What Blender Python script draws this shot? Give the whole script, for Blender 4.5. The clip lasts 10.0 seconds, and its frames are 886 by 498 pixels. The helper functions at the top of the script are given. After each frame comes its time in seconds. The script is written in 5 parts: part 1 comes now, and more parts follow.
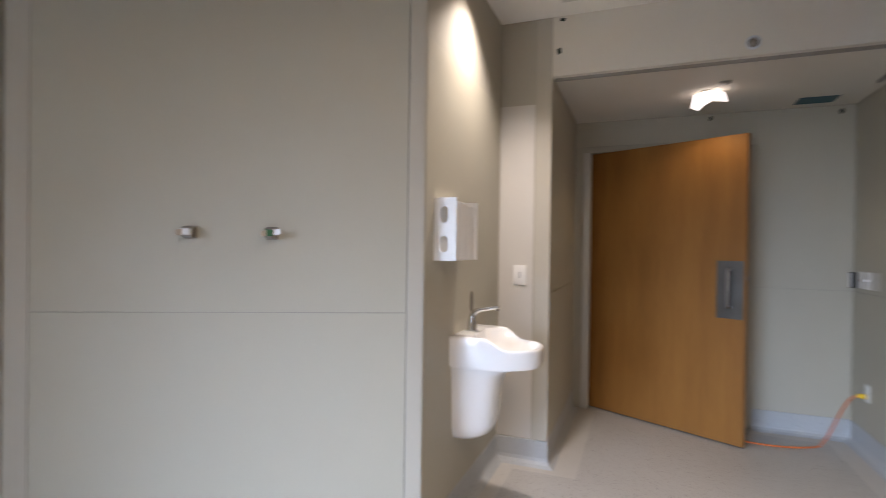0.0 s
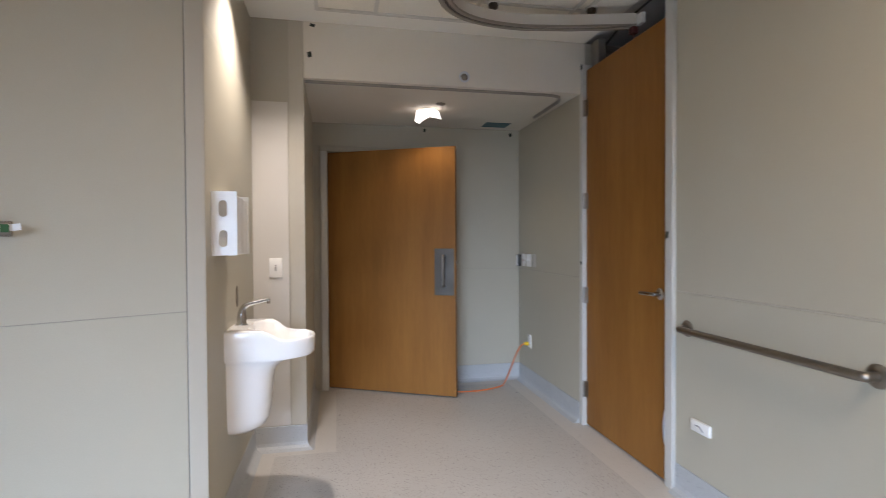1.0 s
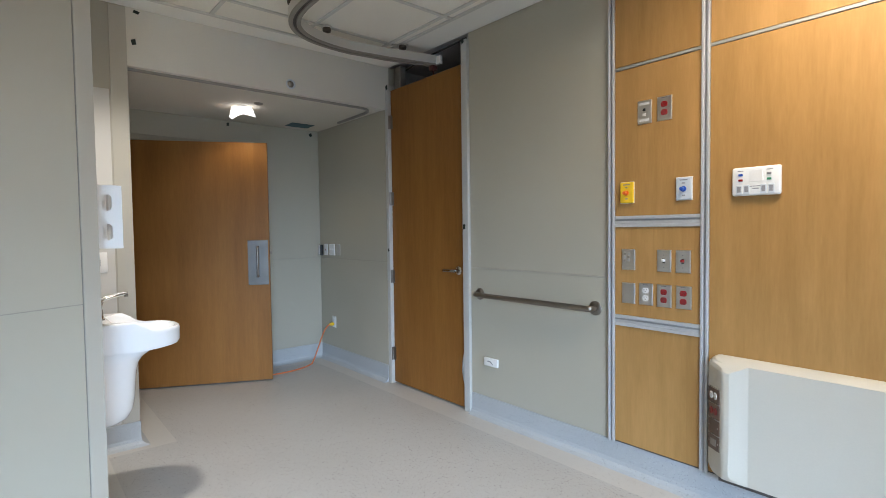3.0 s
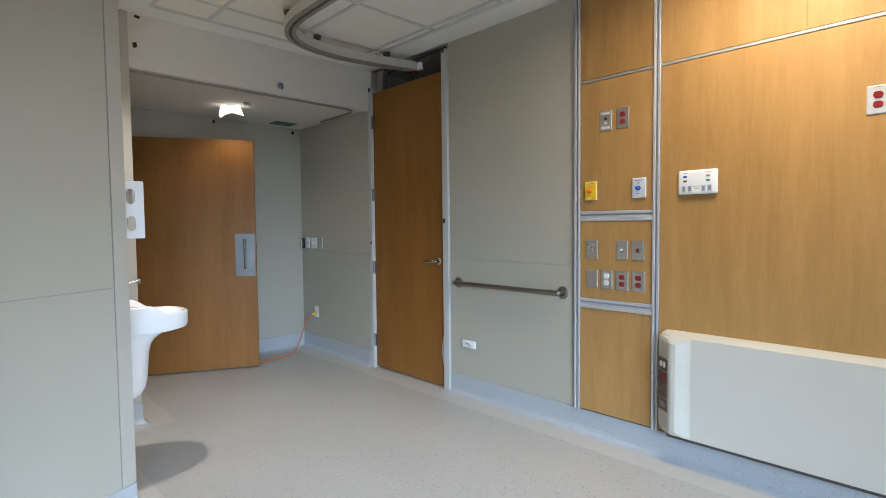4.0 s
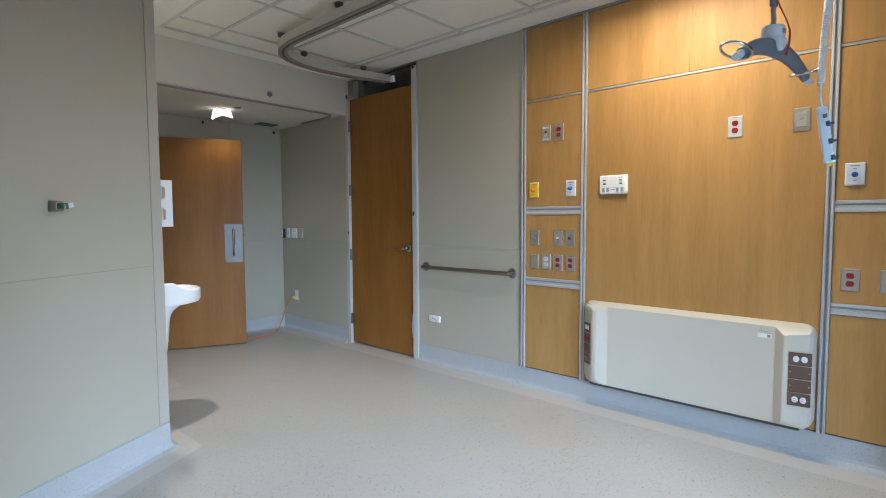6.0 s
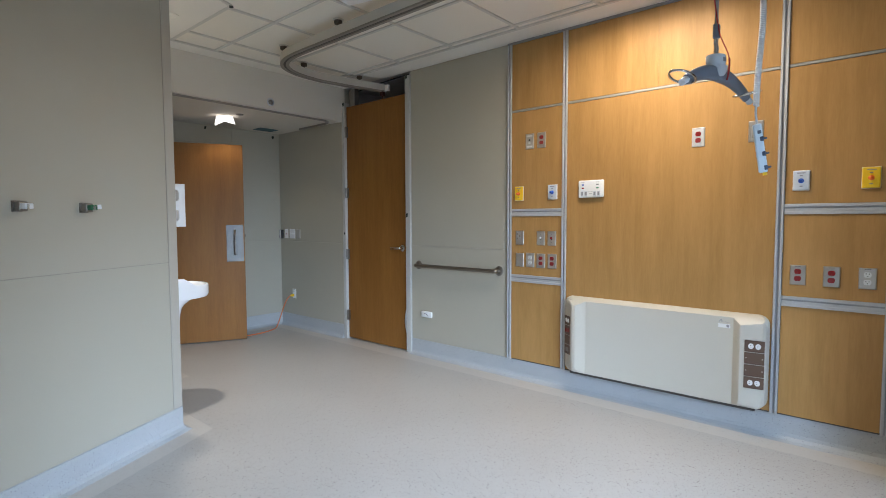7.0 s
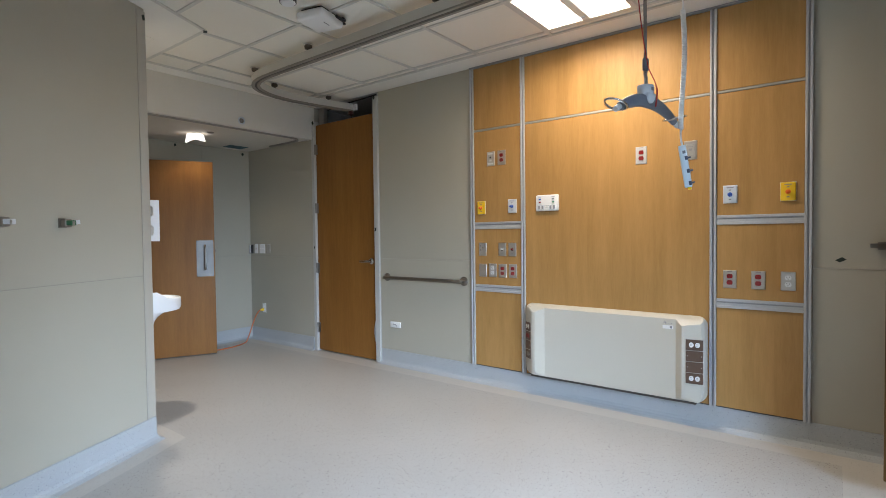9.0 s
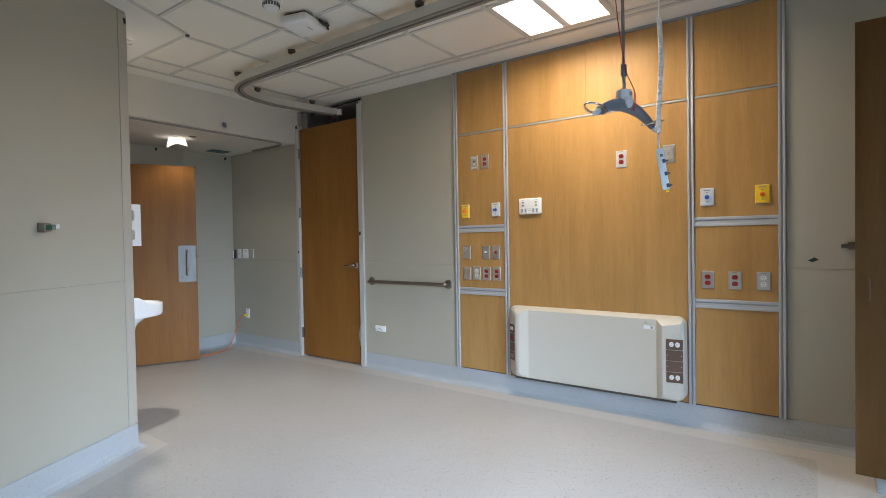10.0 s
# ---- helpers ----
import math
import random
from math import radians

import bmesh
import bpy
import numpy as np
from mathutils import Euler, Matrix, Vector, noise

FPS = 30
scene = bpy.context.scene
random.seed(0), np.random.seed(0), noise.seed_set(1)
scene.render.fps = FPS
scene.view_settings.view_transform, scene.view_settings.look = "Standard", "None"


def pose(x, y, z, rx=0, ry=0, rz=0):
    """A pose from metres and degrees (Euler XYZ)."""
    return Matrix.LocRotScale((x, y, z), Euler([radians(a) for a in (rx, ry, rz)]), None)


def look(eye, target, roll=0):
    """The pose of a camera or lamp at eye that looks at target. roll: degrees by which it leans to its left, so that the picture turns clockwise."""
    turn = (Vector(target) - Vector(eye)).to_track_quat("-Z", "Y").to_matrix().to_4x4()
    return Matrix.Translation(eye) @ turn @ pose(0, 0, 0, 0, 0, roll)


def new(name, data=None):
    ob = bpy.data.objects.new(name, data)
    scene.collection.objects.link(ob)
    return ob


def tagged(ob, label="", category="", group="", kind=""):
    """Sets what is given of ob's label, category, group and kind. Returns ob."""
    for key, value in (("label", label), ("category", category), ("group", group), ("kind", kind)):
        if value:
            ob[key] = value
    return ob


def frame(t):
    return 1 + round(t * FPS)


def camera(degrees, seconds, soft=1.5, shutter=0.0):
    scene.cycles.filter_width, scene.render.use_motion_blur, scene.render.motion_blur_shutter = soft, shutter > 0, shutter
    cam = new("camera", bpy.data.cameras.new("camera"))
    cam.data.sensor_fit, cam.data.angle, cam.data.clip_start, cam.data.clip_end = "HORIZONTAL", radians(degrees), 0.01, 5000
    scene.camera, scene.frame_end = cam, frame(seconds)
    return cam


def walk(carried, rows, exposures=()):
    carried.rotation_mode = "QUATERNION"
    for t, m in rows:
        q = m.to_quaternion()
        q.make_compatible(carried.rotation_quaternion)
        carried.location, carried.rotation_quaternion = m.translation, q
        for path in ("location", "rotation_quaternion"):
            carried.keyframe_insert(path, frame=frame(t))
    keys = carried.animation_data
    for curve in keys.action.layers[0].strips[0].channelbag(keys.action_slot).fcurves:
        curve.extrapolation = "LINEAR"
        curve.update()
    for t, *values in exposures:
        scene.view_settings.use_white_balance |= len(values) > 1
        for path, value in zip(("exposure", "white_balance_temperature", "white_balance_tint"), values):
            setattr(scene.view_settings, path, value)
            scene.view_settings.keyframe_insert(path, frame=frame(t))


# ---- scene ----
cam = camera(82.0, 10.0, soft=0.4, shutter=0.35)
PATH = [
    (0, (0.119, 0.162, 1.35), (-0.607, 2.025, 1.338), 0.8),
    (0.5, (-0.043, 0.033, 1.356), (-0.113, 2.031, 1.348), 0.3),
    (1, (-0.208, -0.095, 1.347), (0.201, 1.862, 1.312), -0.3),
    (1.5, (-0.411, -0.217, 1.364), (0.348, 1.632, 1.29), -0.1),
    (2, (-0.612, -0.295, 1.363), (0.392, 1.433, 1.288), -0.3),
    (2.5, (-0.818, -0.345, 1.359), (0.365, 1.266, 1.286), -0.6),
    (4, (-1.317, -0.563, 1.335), (0.078, 0.867, 1.241), -0.6),
    (4.5, (-1.451, -0.682, 1.331), (-0.031, 0.723, 1.23), -0.4),
    (5, (-1.585, -0.784, 1.325), (-0.138, 0.592, 1.222), -0.3),
    (5.5, (-1.709, -0.899, 1.333), (-0.234, 0.447, 1.216), -0.3),
    (7, (-2.038, -1.212, 1.327), (-0.527, 0.094, 1.211), -0.2),
    (7.5, (-2.103, -1.288, 1.324), (-0.578, 0.002, 1.218), -0.2),
    (8, (-2.147, -1.327, 1.314), (-0.602, -0.061, 1.226), -0.3),
    (8.5, (-2.176, -1.351, 1.307), (-0.609, -0.111, 1.236), -0.4),
    (9, (-2.185, -1.372, 1.308), (-0.598, -0.156, 1.251), -0.7),
    (9.5, (-2.197, -1.38, 1.292), (-0.59, -0.191, 1.251), -0.8),
    (10, (-2.204, -1.39, 1.296), (-0.581, -0.222, 1.257), -1.0),
]
walk(cam, [(t, look(eye, target, roll)) for t, eye, target, roll in PATH],
     [(0.0, 0.10, 6880, 23.5), (1.0, 0.18, 6850, 22), (2.0, 0.20, 6650, 18.5), (2.5, 0.18, 6500, 15.5), (4.0, 0.07, 6350, 13.5), (5.5, -0.01, 6350, 13.5), (7.5, -0.06, 6500, 15.5), (10.0, -0.06, 6650, 15.5)])

# ---- light ----
DAY, PANEL, SINK, LOBBY = 103.0, 13.0, 114.0, 5.3
world = bpy.data.worlds.new("world")
scene.world = world
world.use_nodes = True
sky = world.node_tree.nodes.new("ShaderNodeTexSky")
sky.sky_type, sky.sun_disc = "NISHITA", False
sky.sun_elevation, sky.sun_rotation = radians(35), radians(200)
back = world.node_tree.nodes["Background"]
back.inputs["Strength"].default_value = 0.1
world.node_tree.links.new(sky.outputs["Color"], back.inputs["Color"])


def lamp(name, kind, m, energy, colour, **more):
    data = bpy.data.lights.new(name, kind)
    data.energy, data.color = energy, colour
    if kind == "AREA":
        data.shape, data.size, data.size_y = "RECTANGLE", more["size"], more["size_y"]
        data.spread = radians(more.get("spread", 180))
    if kind == "SPOT":
        data.spot_size, data.spot_blend, data.shadow_soft_size = radians(more["cone"]), more["blend"], more["size"]
    if kind == "POINT":
        data.shadow_soft_size = more["size"]
    ob = new(name, data)
    ob.matrix_world = m
    return ob


# daylight in the window opening behind the walk
lamp("window_daylight", "AREA", look((-2.1, -3.84, 1.55), (-0.40, 0.2, -0.65)), DAY, (0.52, 0.757, 1.03), size=2.4, size_y=1.6, spread=62)
# recessed downlight over the basin
lamp("basin_downlight", "SPOT", look((-0.52, 2.62, 2.745), (-0.54, 2.62, 0)), SINK, (0.99, 0.965, 0.87), cone=108, blend=0.85, size=0.055)
# lit panel in the ceiling grid
lamp("ceiling_panel_glow", "AREA", look((0.915, -0.042, 2.728), (0.915, -0.042, 0)), 23.5, (1.0, 0.88, 0.66), size=0.5, size_y=0.5, spread=170)
# bare lamp in the lobby
lamp("lobby_glow", "SPOT", look((0.522, 3.965, 2.275), (0.49, 4.01, 0)), LOBBY, (1.0, 0.86, 0.54), cone=140, blend=0.5, size=0.06)


# ---- materials ----
def mat(name, colour, rough=0.5, metal=0.0, vary=0.06, scale=6.0, fine=0.04, fine_scale=180.0, bump=0.05, bump_scale=250.0, emit=0.0, coat=0.0, spec=0.5):
    m = bpy.data.materials.new(name)
    m.use_nodes = True
    nt = m.node_tree
    n, l = nt.nodes, nt.links
    bsdf = n["Principled BSDF"]
    bsdf.inputs["Roughness"].default_value = rough
    bsdf.inputs["Metallic"].default_value = metal
    bsdf.inputs["Specular IOR Level"].default_value = spec
    bsdf.inputs["Coat Weight"].default_value = coat
    tex = n.new("ShaderNodeTexCoord")
    big, small = n.new("ShaderNodeTexNoise"), n.new("ShaderNodeTexNoise")
    big.inputs["Scale"].default_value, small.inputs["Scale"].default_value = scale, fine_scale
    big.inputs["Detail"].default_value = 5
    for t in (big, small):
        l.new(tex.outputs["Object"], t.inputs["Vector"])
    a = n.new("ShaderNodeMapRange")
    a.inputs["To Min"].default_value, a.inputs["To Max"].default_value = 1 - vary, 1 + vary
    l.new(big.outputs["Fac"], a.inputs["Value"])
    b = n.new("ShaderNodeMapRange")
    b.inputs["To Min"].default_value, b.inputs["To Max"].default_value = 1 - fine, 1 + fine
    l.new(small.outputs["Fac"], b.inputs["Value"])
    mul = n.new("ShaderNodeMath")
    mul.operation = "MULTIPLY"
    l.new(a.outputs["Result"], mul.inputs[0])
    l.new(b.outputs["Result"], mul.inputs[1])
    col = n.new("ShaderNodeVectorMath")
    col.operation = "SCALE"
    col.inputs[0].default_value = colour
    l.new(mul.outputs["Value"], col.inputs["Scale"])
    l.new(col.outputs["Vector"], bsdf.inputs["Base Color"])
    r = n.new("ShaderNodeMapRange")
    r.inputs["To Min"].default_value, r.inputs["To Max"].default_value = max(rough - 0.08, 0.02), min(rough + 0.08, 1)
    l.new(big.outputs["Fac"], r.inputs["Value"])
    l.new(r.outputs["Result"], bsdf.inputs["Roughness"])
    if bump:
        bn, bt = n.new("ShaderNodeBump"), n.new("ShaderNodeTexNoise")
        bt.inputs["Scale"].default_value = bump_scale
        bn.inputs["Strength"].default_value, bn.inputs["Distance"].default_value = bump, 0.002
        l.new(tex.outputs["Object"], bt.inputs["Vector"])
        l.new(bt.outputs["Fac"], bn.inputs["Height"])
        l.new(bn.outputs["Normal"], bsdf.inputs["Normal"])
    if emit:
        bsdf.inputs["Emission Color"].default_value = (*colour, 1)
        bsdf.inputs["Emission Strength"].default_value = emit
    return m


def wood(name, dark, light, along=2, rough=0.46, spec=0.28):
    """Plain-sliced maple laminate: fine streaks and slow bands that run along one axis."""
    m = bpy.data.materials.new(name)
    m.use_nodes = True
    nt = m.node_tree
    n, l = nt.nodes, nt.links
    bsdf = n["Principled BSDF"]
    tex, info = n.new("ShaderNodeTexCoord"), n.new("ShaderNodeObjectInfo")
    shift = n.new("ShaderNodeVectorMath")
    shift.operation = "ADD"
    jump = n.new("ShaderNodeVectorMath")
    jump.operation = "SCALE"
    jump.inputs[0].default_value = (3.1, 5.7, 2.3)
    l.new(info.outputs["Random"], jump.inputs["Scale"])
    l.new(tex.outputs["Object"], shift.inputs[0])
    l.new(jump.outputs["Vector"], shift.inputs[1])

    def streak(across, down, detail):
        mp, tx = n.new("ShaderNodeMapping"), n.new("ShaderNodeTexNoise")
        s = [across] * 3
        s[along] = down
        mp.inputs["Scale"].default_value = s
        tx.inputs["Scale"].default_value, tx.inputs["Detail"].default_value = 1.0, detail
        l.new(shift.outputs["Vector"], mp.inputs["Vector"])
        l.new(mp.outputs["Vector"], tx.inputs["Vector"])
        return tx.outputs["Fac"]

    slow, fine, flake, pores = streak(8.5, 0.8, 3), streak(34, 3.6, 4), streak(95, 9.0, 3), streak(240, 20, 2)
    mix1 = n.new("ShaderNodeMix")
    mix1.data_type = "FLOAT"
    mix1.inputs[0].default_value = 0.30
    l.new(slow, mix1.inputs[2])
    l.new(fine, mix1.inputs[3])
    mix2 = n.new("ShaderNodeMix")
    mix2.data_type = "FLOAT"
    mix2.inputs[0].default_value = 0.18
    # veneer leaves: strips a hand wide, each a little lighter or darker
    axes, wide, whole, leaf = n.new("ShaderNodeSeparateXYZ"), n.new("ShaderNodeMath"), n.new("ShaderNodeMath"), n.new("ShaderNodeTexWhiteNoise")
    wide.operation, whole.operation, leaf.noise_dimensions = "MULTIPLY", "FLOOR", "1D"
    wide.inputs[1].default_value = 9.5
    l.new(shift.outputs["Vector"], axes.inputs["Vector"])
    l.new(axes.outputs["X" if along == 1 else "Y"], wide.inputs[0])
    l.new(wide.outputs["Value"], whole.inputs[0])
    l.new(whole.outputs["Value"], leaf.inputs["W"])
    mix0 = n.new("ShaderNodeMix")
    mix0.data_type = "FLOAT"
    mix0.inputs[0].default_value = 0.10
    l.new(mix1.outputs[0], mix0.inputs[2])
    l.new(leaf.outputs["Value"], mix0.inputs[3])
    l.new(mix0.outputs[0], mix2.inputs[2])
    l.new(flake, mix2.inputs[3])
    mix3 = n.new("ShaderNodeMix")
    mix3.data_type = "FLOAT"
    mix3.inputs[0].default_value = 0.12
    l.new(mix2.outputs[0], mix3.inputs[2])
    l.new(pores, mix3.inputs[3])
    ramp = n.new("ShaderNodeValToRGB")
    ramp.color_ramp.elements[0].position, ramp.color_ramp.elements[1].position = 0.37, 0.63
    ramp.color_ramp.elements[0].color, ramp.color_ramp.elements[1].color = (*dark, 1), (*light, 1)
    l.new(mix3.outputs[0], ramp.inputs["Fac"])
    l.new(ramp.outputs["Color"], bsdf.inputs["Base Color"])
    bsdf.inputs["Roughness"].default_value = rough
    bsdf.inputs["Specular IOR Level"].default_value = spec
    bn = n.new("ShaderNodeBump")
    bn.inputs["Strength"].default_value, bn.inputs["Distance"].default_value = 0.06, 0.001
    l.new(pores, bn.inputs["Height"])
    l.new(bn.outputs["Normal"], bsdf.inputs["Normal"])
    return m


def speckled(name, base, chips, rough, vary=0.05):
    """Sheet vinyl: a base with scattered chips of several colours, and slow unevenness."""
    m = bpy.data.materials.new(name)
    m.use_nodes = True
    nt = m.node_tree
    n, l = nt.nodes, nt.links
    bsdf = n["Principled BSDF"]
    tex = n.new("ShaderNodeTexCoord")
    big = n.new("ShaderNodeTexNoise")
    big.inputs["Scale"].default_value, big.inputs["Detail"].default_value = 1.7, 6
    l.new(tex.outputs["Object"], big.inputs["Vector"])
    a = n.new("ShaderNodeMapRange")
    a.inputs["From Min"].default_value, a.inputs["From Max"].default_value = 0.3, 0.7
    a.inputs["To Min"].default_value, a.inputs["To Max"].default_value = 1 - vary, 1 + vary
    l.new(big.outputs["Fac"], a.inputs["Value"])
    col = n.new("ShaderNodeVectorMath")
    col.operation = "SCALE"
    col.inputs[0].default_value = base
    l.new(a.outputs["Result"], col.inputs["Scale"])
    out = col.outputs["Vector"]
    for k, (chip, size, share) in enumerate(chips):
        warp = n.new("ShaderNodeTexNoise")
        warp.inputs["Scale"].default_value = size * 1.1
        l.new(tex.outputs["Object"], warp.inputs["Vector"])
        off = n.new("ShaderNodeVectorMath")
        off.operation = "MULTIPLY_ADD"
        off.inputs[1].default_value = [0.9 / size] * 3
        l.new(warp.outputs["Color"], off.inputs[0])
        l.new(tex.outputs["Object"], off.inputs[2])
        v = n.new("ShaderNodeTexVoronoi")
        v.inputs["Scale"].default_value, v.inputs["Randomness"].default_value = size, 1.0
        l.new(off.outputs["Vector"], v.inputs["Vector"])
        sep = n.new("ShaderNodeSeparateColor")
        l.new(v.outputs["Color"], sep.inputs["Color"])
        pick = n.new("ShaderNodeMath")
        pick.operation = "LESS_THAN"
        pick.inputs[1].default_value = share
        l.new(sep.outputs[("Red", "Green", "Blue")[k % 3]], pick.inputs[0])
        near = n.new("ShaderNodeMath")
        near.operation = "LESS_THAN"
        near.inputs[1].default_value = 0.36
        l.new(v.outputs["Distance"], near.inputs[0])
        both = n.new("ShaderNodeMath")
        both.operation = "MULTIPLY"
        l.new(pick.outputs["Value"], both.inputs[0])
        l.new(near.outputs["Value"], both.inputs[1])
        mix = n.new("ShaderNodeMix")
        mix.data_type = "RGBA"
        mix.inputs["B"].default_value = (*chip, 1)
        l.new(both.outputs["Value"], mix.inputs["Factor"])
        l.new(out, mix.inputs["A"])
        out = mix.outputs["Result"]
    l.new(out, bsdf.inputs["Base Color"])
    r = n.new("ShaderNodeMapRange")
    r.inputs["To Min"].default_value, r.inputs["To Max"].default_value = rough - 0.12, rough + 0.12
    l.new(big.outputs["Fac"], r.inputs["Value"])
    l.new(r.outputs["Result"], bsdf.inputs["Roughness"])
    bn, bt = n.new("ShaderNodeBump"), n.new("ShaderNodeTexNoise")
    bt.inputs["Scale"].default_value = 120
    bn.inputs["Strength"].default_value, bn.inputs["Distance"].default_value = 0.06, 0.002
    l.new(tex.outputs["Object"], bt.inputs["Vector"])
    l.new(bt.outputs["Fac"], bn.inputs["Height"])
    l.new(bn.outputs["Normal"], bsdf.inputs["Normal"])
    return m


M_PANEL = mat("wall_sheet", (0.427, 0.400, 0.323), 0.55, vary=0.03, scale=2.2, fine=0.05, fine_scale=420, bump=0.12, bump_scale=420)
M_PALE = mat("pale_sheet", (0.57, 0.55, 0.515), 0.45, vary=0.03, scale=2.0, fine=0.04, fine_scale=400, bump=0.1, bump_scale=420)
M_PAINT = mat("beige_paint", (0.405, 0.378, 0.315), 0.7, vary=0.04, scale=3, bump=0.1, bump_scale=160)
M_WHITE = mat("white_paint", (0.79, 0.765, 0.705), 0.75, vary=0.03, scale=1.6, bump=0.1, bump_scale=120)
M_CEILPAINT = mat("warm_white_ceiling_paint", (0.66, 0.622, 0.548), 0.75, vary=0.03, scale=1.6, bump=0.1, bump_scale=120)
M_TILE = mat("ceiling_tile", (0.80, 0.762, 0.675), 0.9, vary=0.03, scale=2.4, fine=0.1, fine_scale=300, bump=0.5, bump_scale=260)
M_TBAR = mat("tee_bar_paint", (0.60, 0.58, 0.53), 0.5, bump=0)
M_JOINT = mat("joint_caulk", (0.22, 0.21, 0.19), 0.7, bump=0)
M_SEALANT = mat("sheet_joint_sealant", (0.315, 0.298, 0.262), 0.6, bump=0)
M_GUARD = mat("corner_board", (0.445, 0.415, 0.35), 0.5, vary=0.03, scale=3, fine=0.05, fine_scale=420, bump=0.1, bump_scale=420)
M_WOOD = wood("maple_laminate", (0.346, 0.187, 0.060), (0.464, 0.258, 0.090), along=1)
M_DOOR = wood("maple_veneer_door", (0.218, 0.090, 0.019), (0.295, 0.129, 0.030), along=1, rough=0.45, spec=0.24)
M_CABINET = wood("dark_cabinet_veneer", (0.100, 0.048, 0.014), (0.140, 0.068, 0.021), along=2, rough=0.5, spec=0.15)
M_ALU = mat("brushed_aluminium", (0.49, 0.50, 0.515), 0.5, metal=0.25, vary=0.05, scale=12, fine=0.08, fine_scale=90, bump=0.05)
M_ALU_DARK = mat("aluminium_groove", (0.32, 0.325, 0.335), 0.5, metal=0.5, bump=0.03)
M_SEAM = mat("dull_seam_strip", (0.36, 0.35, 0.325), 0.5, metal=0.3, vary=0.05, scale=12, bump=0.03)
M_STEEL = mat("stainless_steel", (0.60, 0.575, 0.54), 0.36, metal=1.0, vary=0.05, scale=18, fine=0.06, fine_scale=260, bump=0.0)
M_BRONZE = mat("satin_nickel_bar", (0.27, 0.245, 0.22), 0.33, metal=1.0, vary=0.08, scale=14, bump=0.04)
M_CHROME = mat("chrome", (0.58, 0.58, 0.59), 0.12, metal=1.0, vary=0.03, bump=0)
M_FRAME = mat("grey_steel_frame_paint", (0.50, 0.495, 0.47), 0.4, vary=0.04, bump=0.05)
M_CERAMIC = mat("white_vitreous_china", (0.90, 0.90, 0.90), 0.1, vary=0.015, fine=0.01, bump=0.0, coat=0.5)
M_PLASTIC = mat("white_plastic", (0.80, 0.80, 0.79), 0.35, vary=0.02, bump=0.03)
M_IVORY = mat("almond_plastic", (0.57, 0.54, 0.465), 0.38, vary=0.02, scale=3, fine=0.03, bump=0.08, bump_scale=500)
M_RED = mat("red_plastic", (0.25, 0.012, 0.014), 0.28, bump=0)
M_BLUE = mat("blue_plastic", (0.02, 0.09, 0.42), 0.35, bump=0)
M_YELLOW = mat("yellow_plastic", (0.85, 0.55, 0.02), 0.35, bump=0)
M_ORANGE = mat("orange_plastic", (0.85, 0.16, 0.02), 0.35, bump=0)
M_CORD = mat("orange_cord_jacket", (0.62, 0.16, 0.045), 0.5, bump=0.1)
M_BLACK = mat("black_plastic", (0.02, 0.02, 0.022), 0.45, bump=0)
M_GREEN = mat("green_masking_tape", (0.03, 0.13, 0.055), 0.7, vary=0.1, scale=40, bump=0.2)
M_PULL = mat("scuffed_pull_plate", (0.128, 0.120, 0.110), 0.40, metal=1.0, vary=0.30, scale=6, bump=0.1, bump_scale=90)
M_TAPE = mat("dark_tape", (0.012, 0.024, 0.017), 0.7, vary=0.1, scale=40, bump=0.2)
M_GREENDOT = mat("green_button", (0.03, 0.22, 0.12), 0.4, bump=0)
M_BROWN = mat("brown_plate", (0.115, 0.068, 0.045), 0.32, bump=0.03)
M_GREY = mat("grey_moulded_plastic", (0.145, 0.165, 0.20), 0.42, vary=0.05, scale=14, bump=0.08)
M_LIGHTGREY = mat("light_grey_plastic", (0.58, 0.62, 0.66), 0.4, bump=0.04)
M_STRAP = mat("woven_grey_strap", (0.23, 0.22, 0.205), 0.85, fine=0.25, fine_scale=600, bump=0.5, bump_scale=700)
M_REDCORD = mat("red_cord", (0.35, 0.02, 0.02), 0.7, bump=0.2)
M_TRACK = mat("cream_track_paint", (0.55, 0.525, 0.47), 0.45, vary=0.04, bump=0.05)
M_LIP = mat("brown_track_lip", (0.25, 0.225, 0.19), 0.5, bump=0.03)
M_CURTAIN = mat("dull_curtain_rail", (0.31, 0.295, 0.27), 0.45, metal=0.4, bump=0.03)
M_REMOTE = mat("pale_blue_plastic", (0.60, 0.71, 0.78), 0.38, vary=0.02, bump=0.04)
M_BUTTON = mat("dark_blue_rubber", (0.05, 0.075, 0.12), 0.5, bump=0.05)
M_GREYPLATE = mat("grey_brown_plate", (0.27, 0.25, 0.225), 0.4, metal=0.3, bump=0.03)
M_TAN = mat("tan_paper_tape", (0.54, 0.48, 0.41), 0.7, vary=0.1, scale=30, bump=0.1)
M_KNOB = mat("dark_bronze_metal", (0.13, 0.11, 0.09), 0.38, metal=0.7, vary=0.15, scale=40, bump=0.05)
M_SLOT = mat("dark_slot", (0.07, 0.06, 0.055), 0.6, bump=0)
M_TEAL = mat("teal_film", (0.02, 0.09, 0.115), 0.5, vary=0.15, scale=30, bump=0.1)
M_FILM = mat("clear_protective_film", (0.72, 0.745, 0.77), 0.25, bump=0)
M_DUCT = mat("plenum_board", (0.55, 0.54, 0.55), 0.8, vary=0.1, bump=0.1)
M_DARKRED = mat("dark_red_pipe", (0.085, 0.02, 0.018), 0.5, bump=0)
M_GLASS = mat("window_glass", (0.96, 0.98, 0.98), 0.02, vary=0.0, fine=0.0, bump=0)
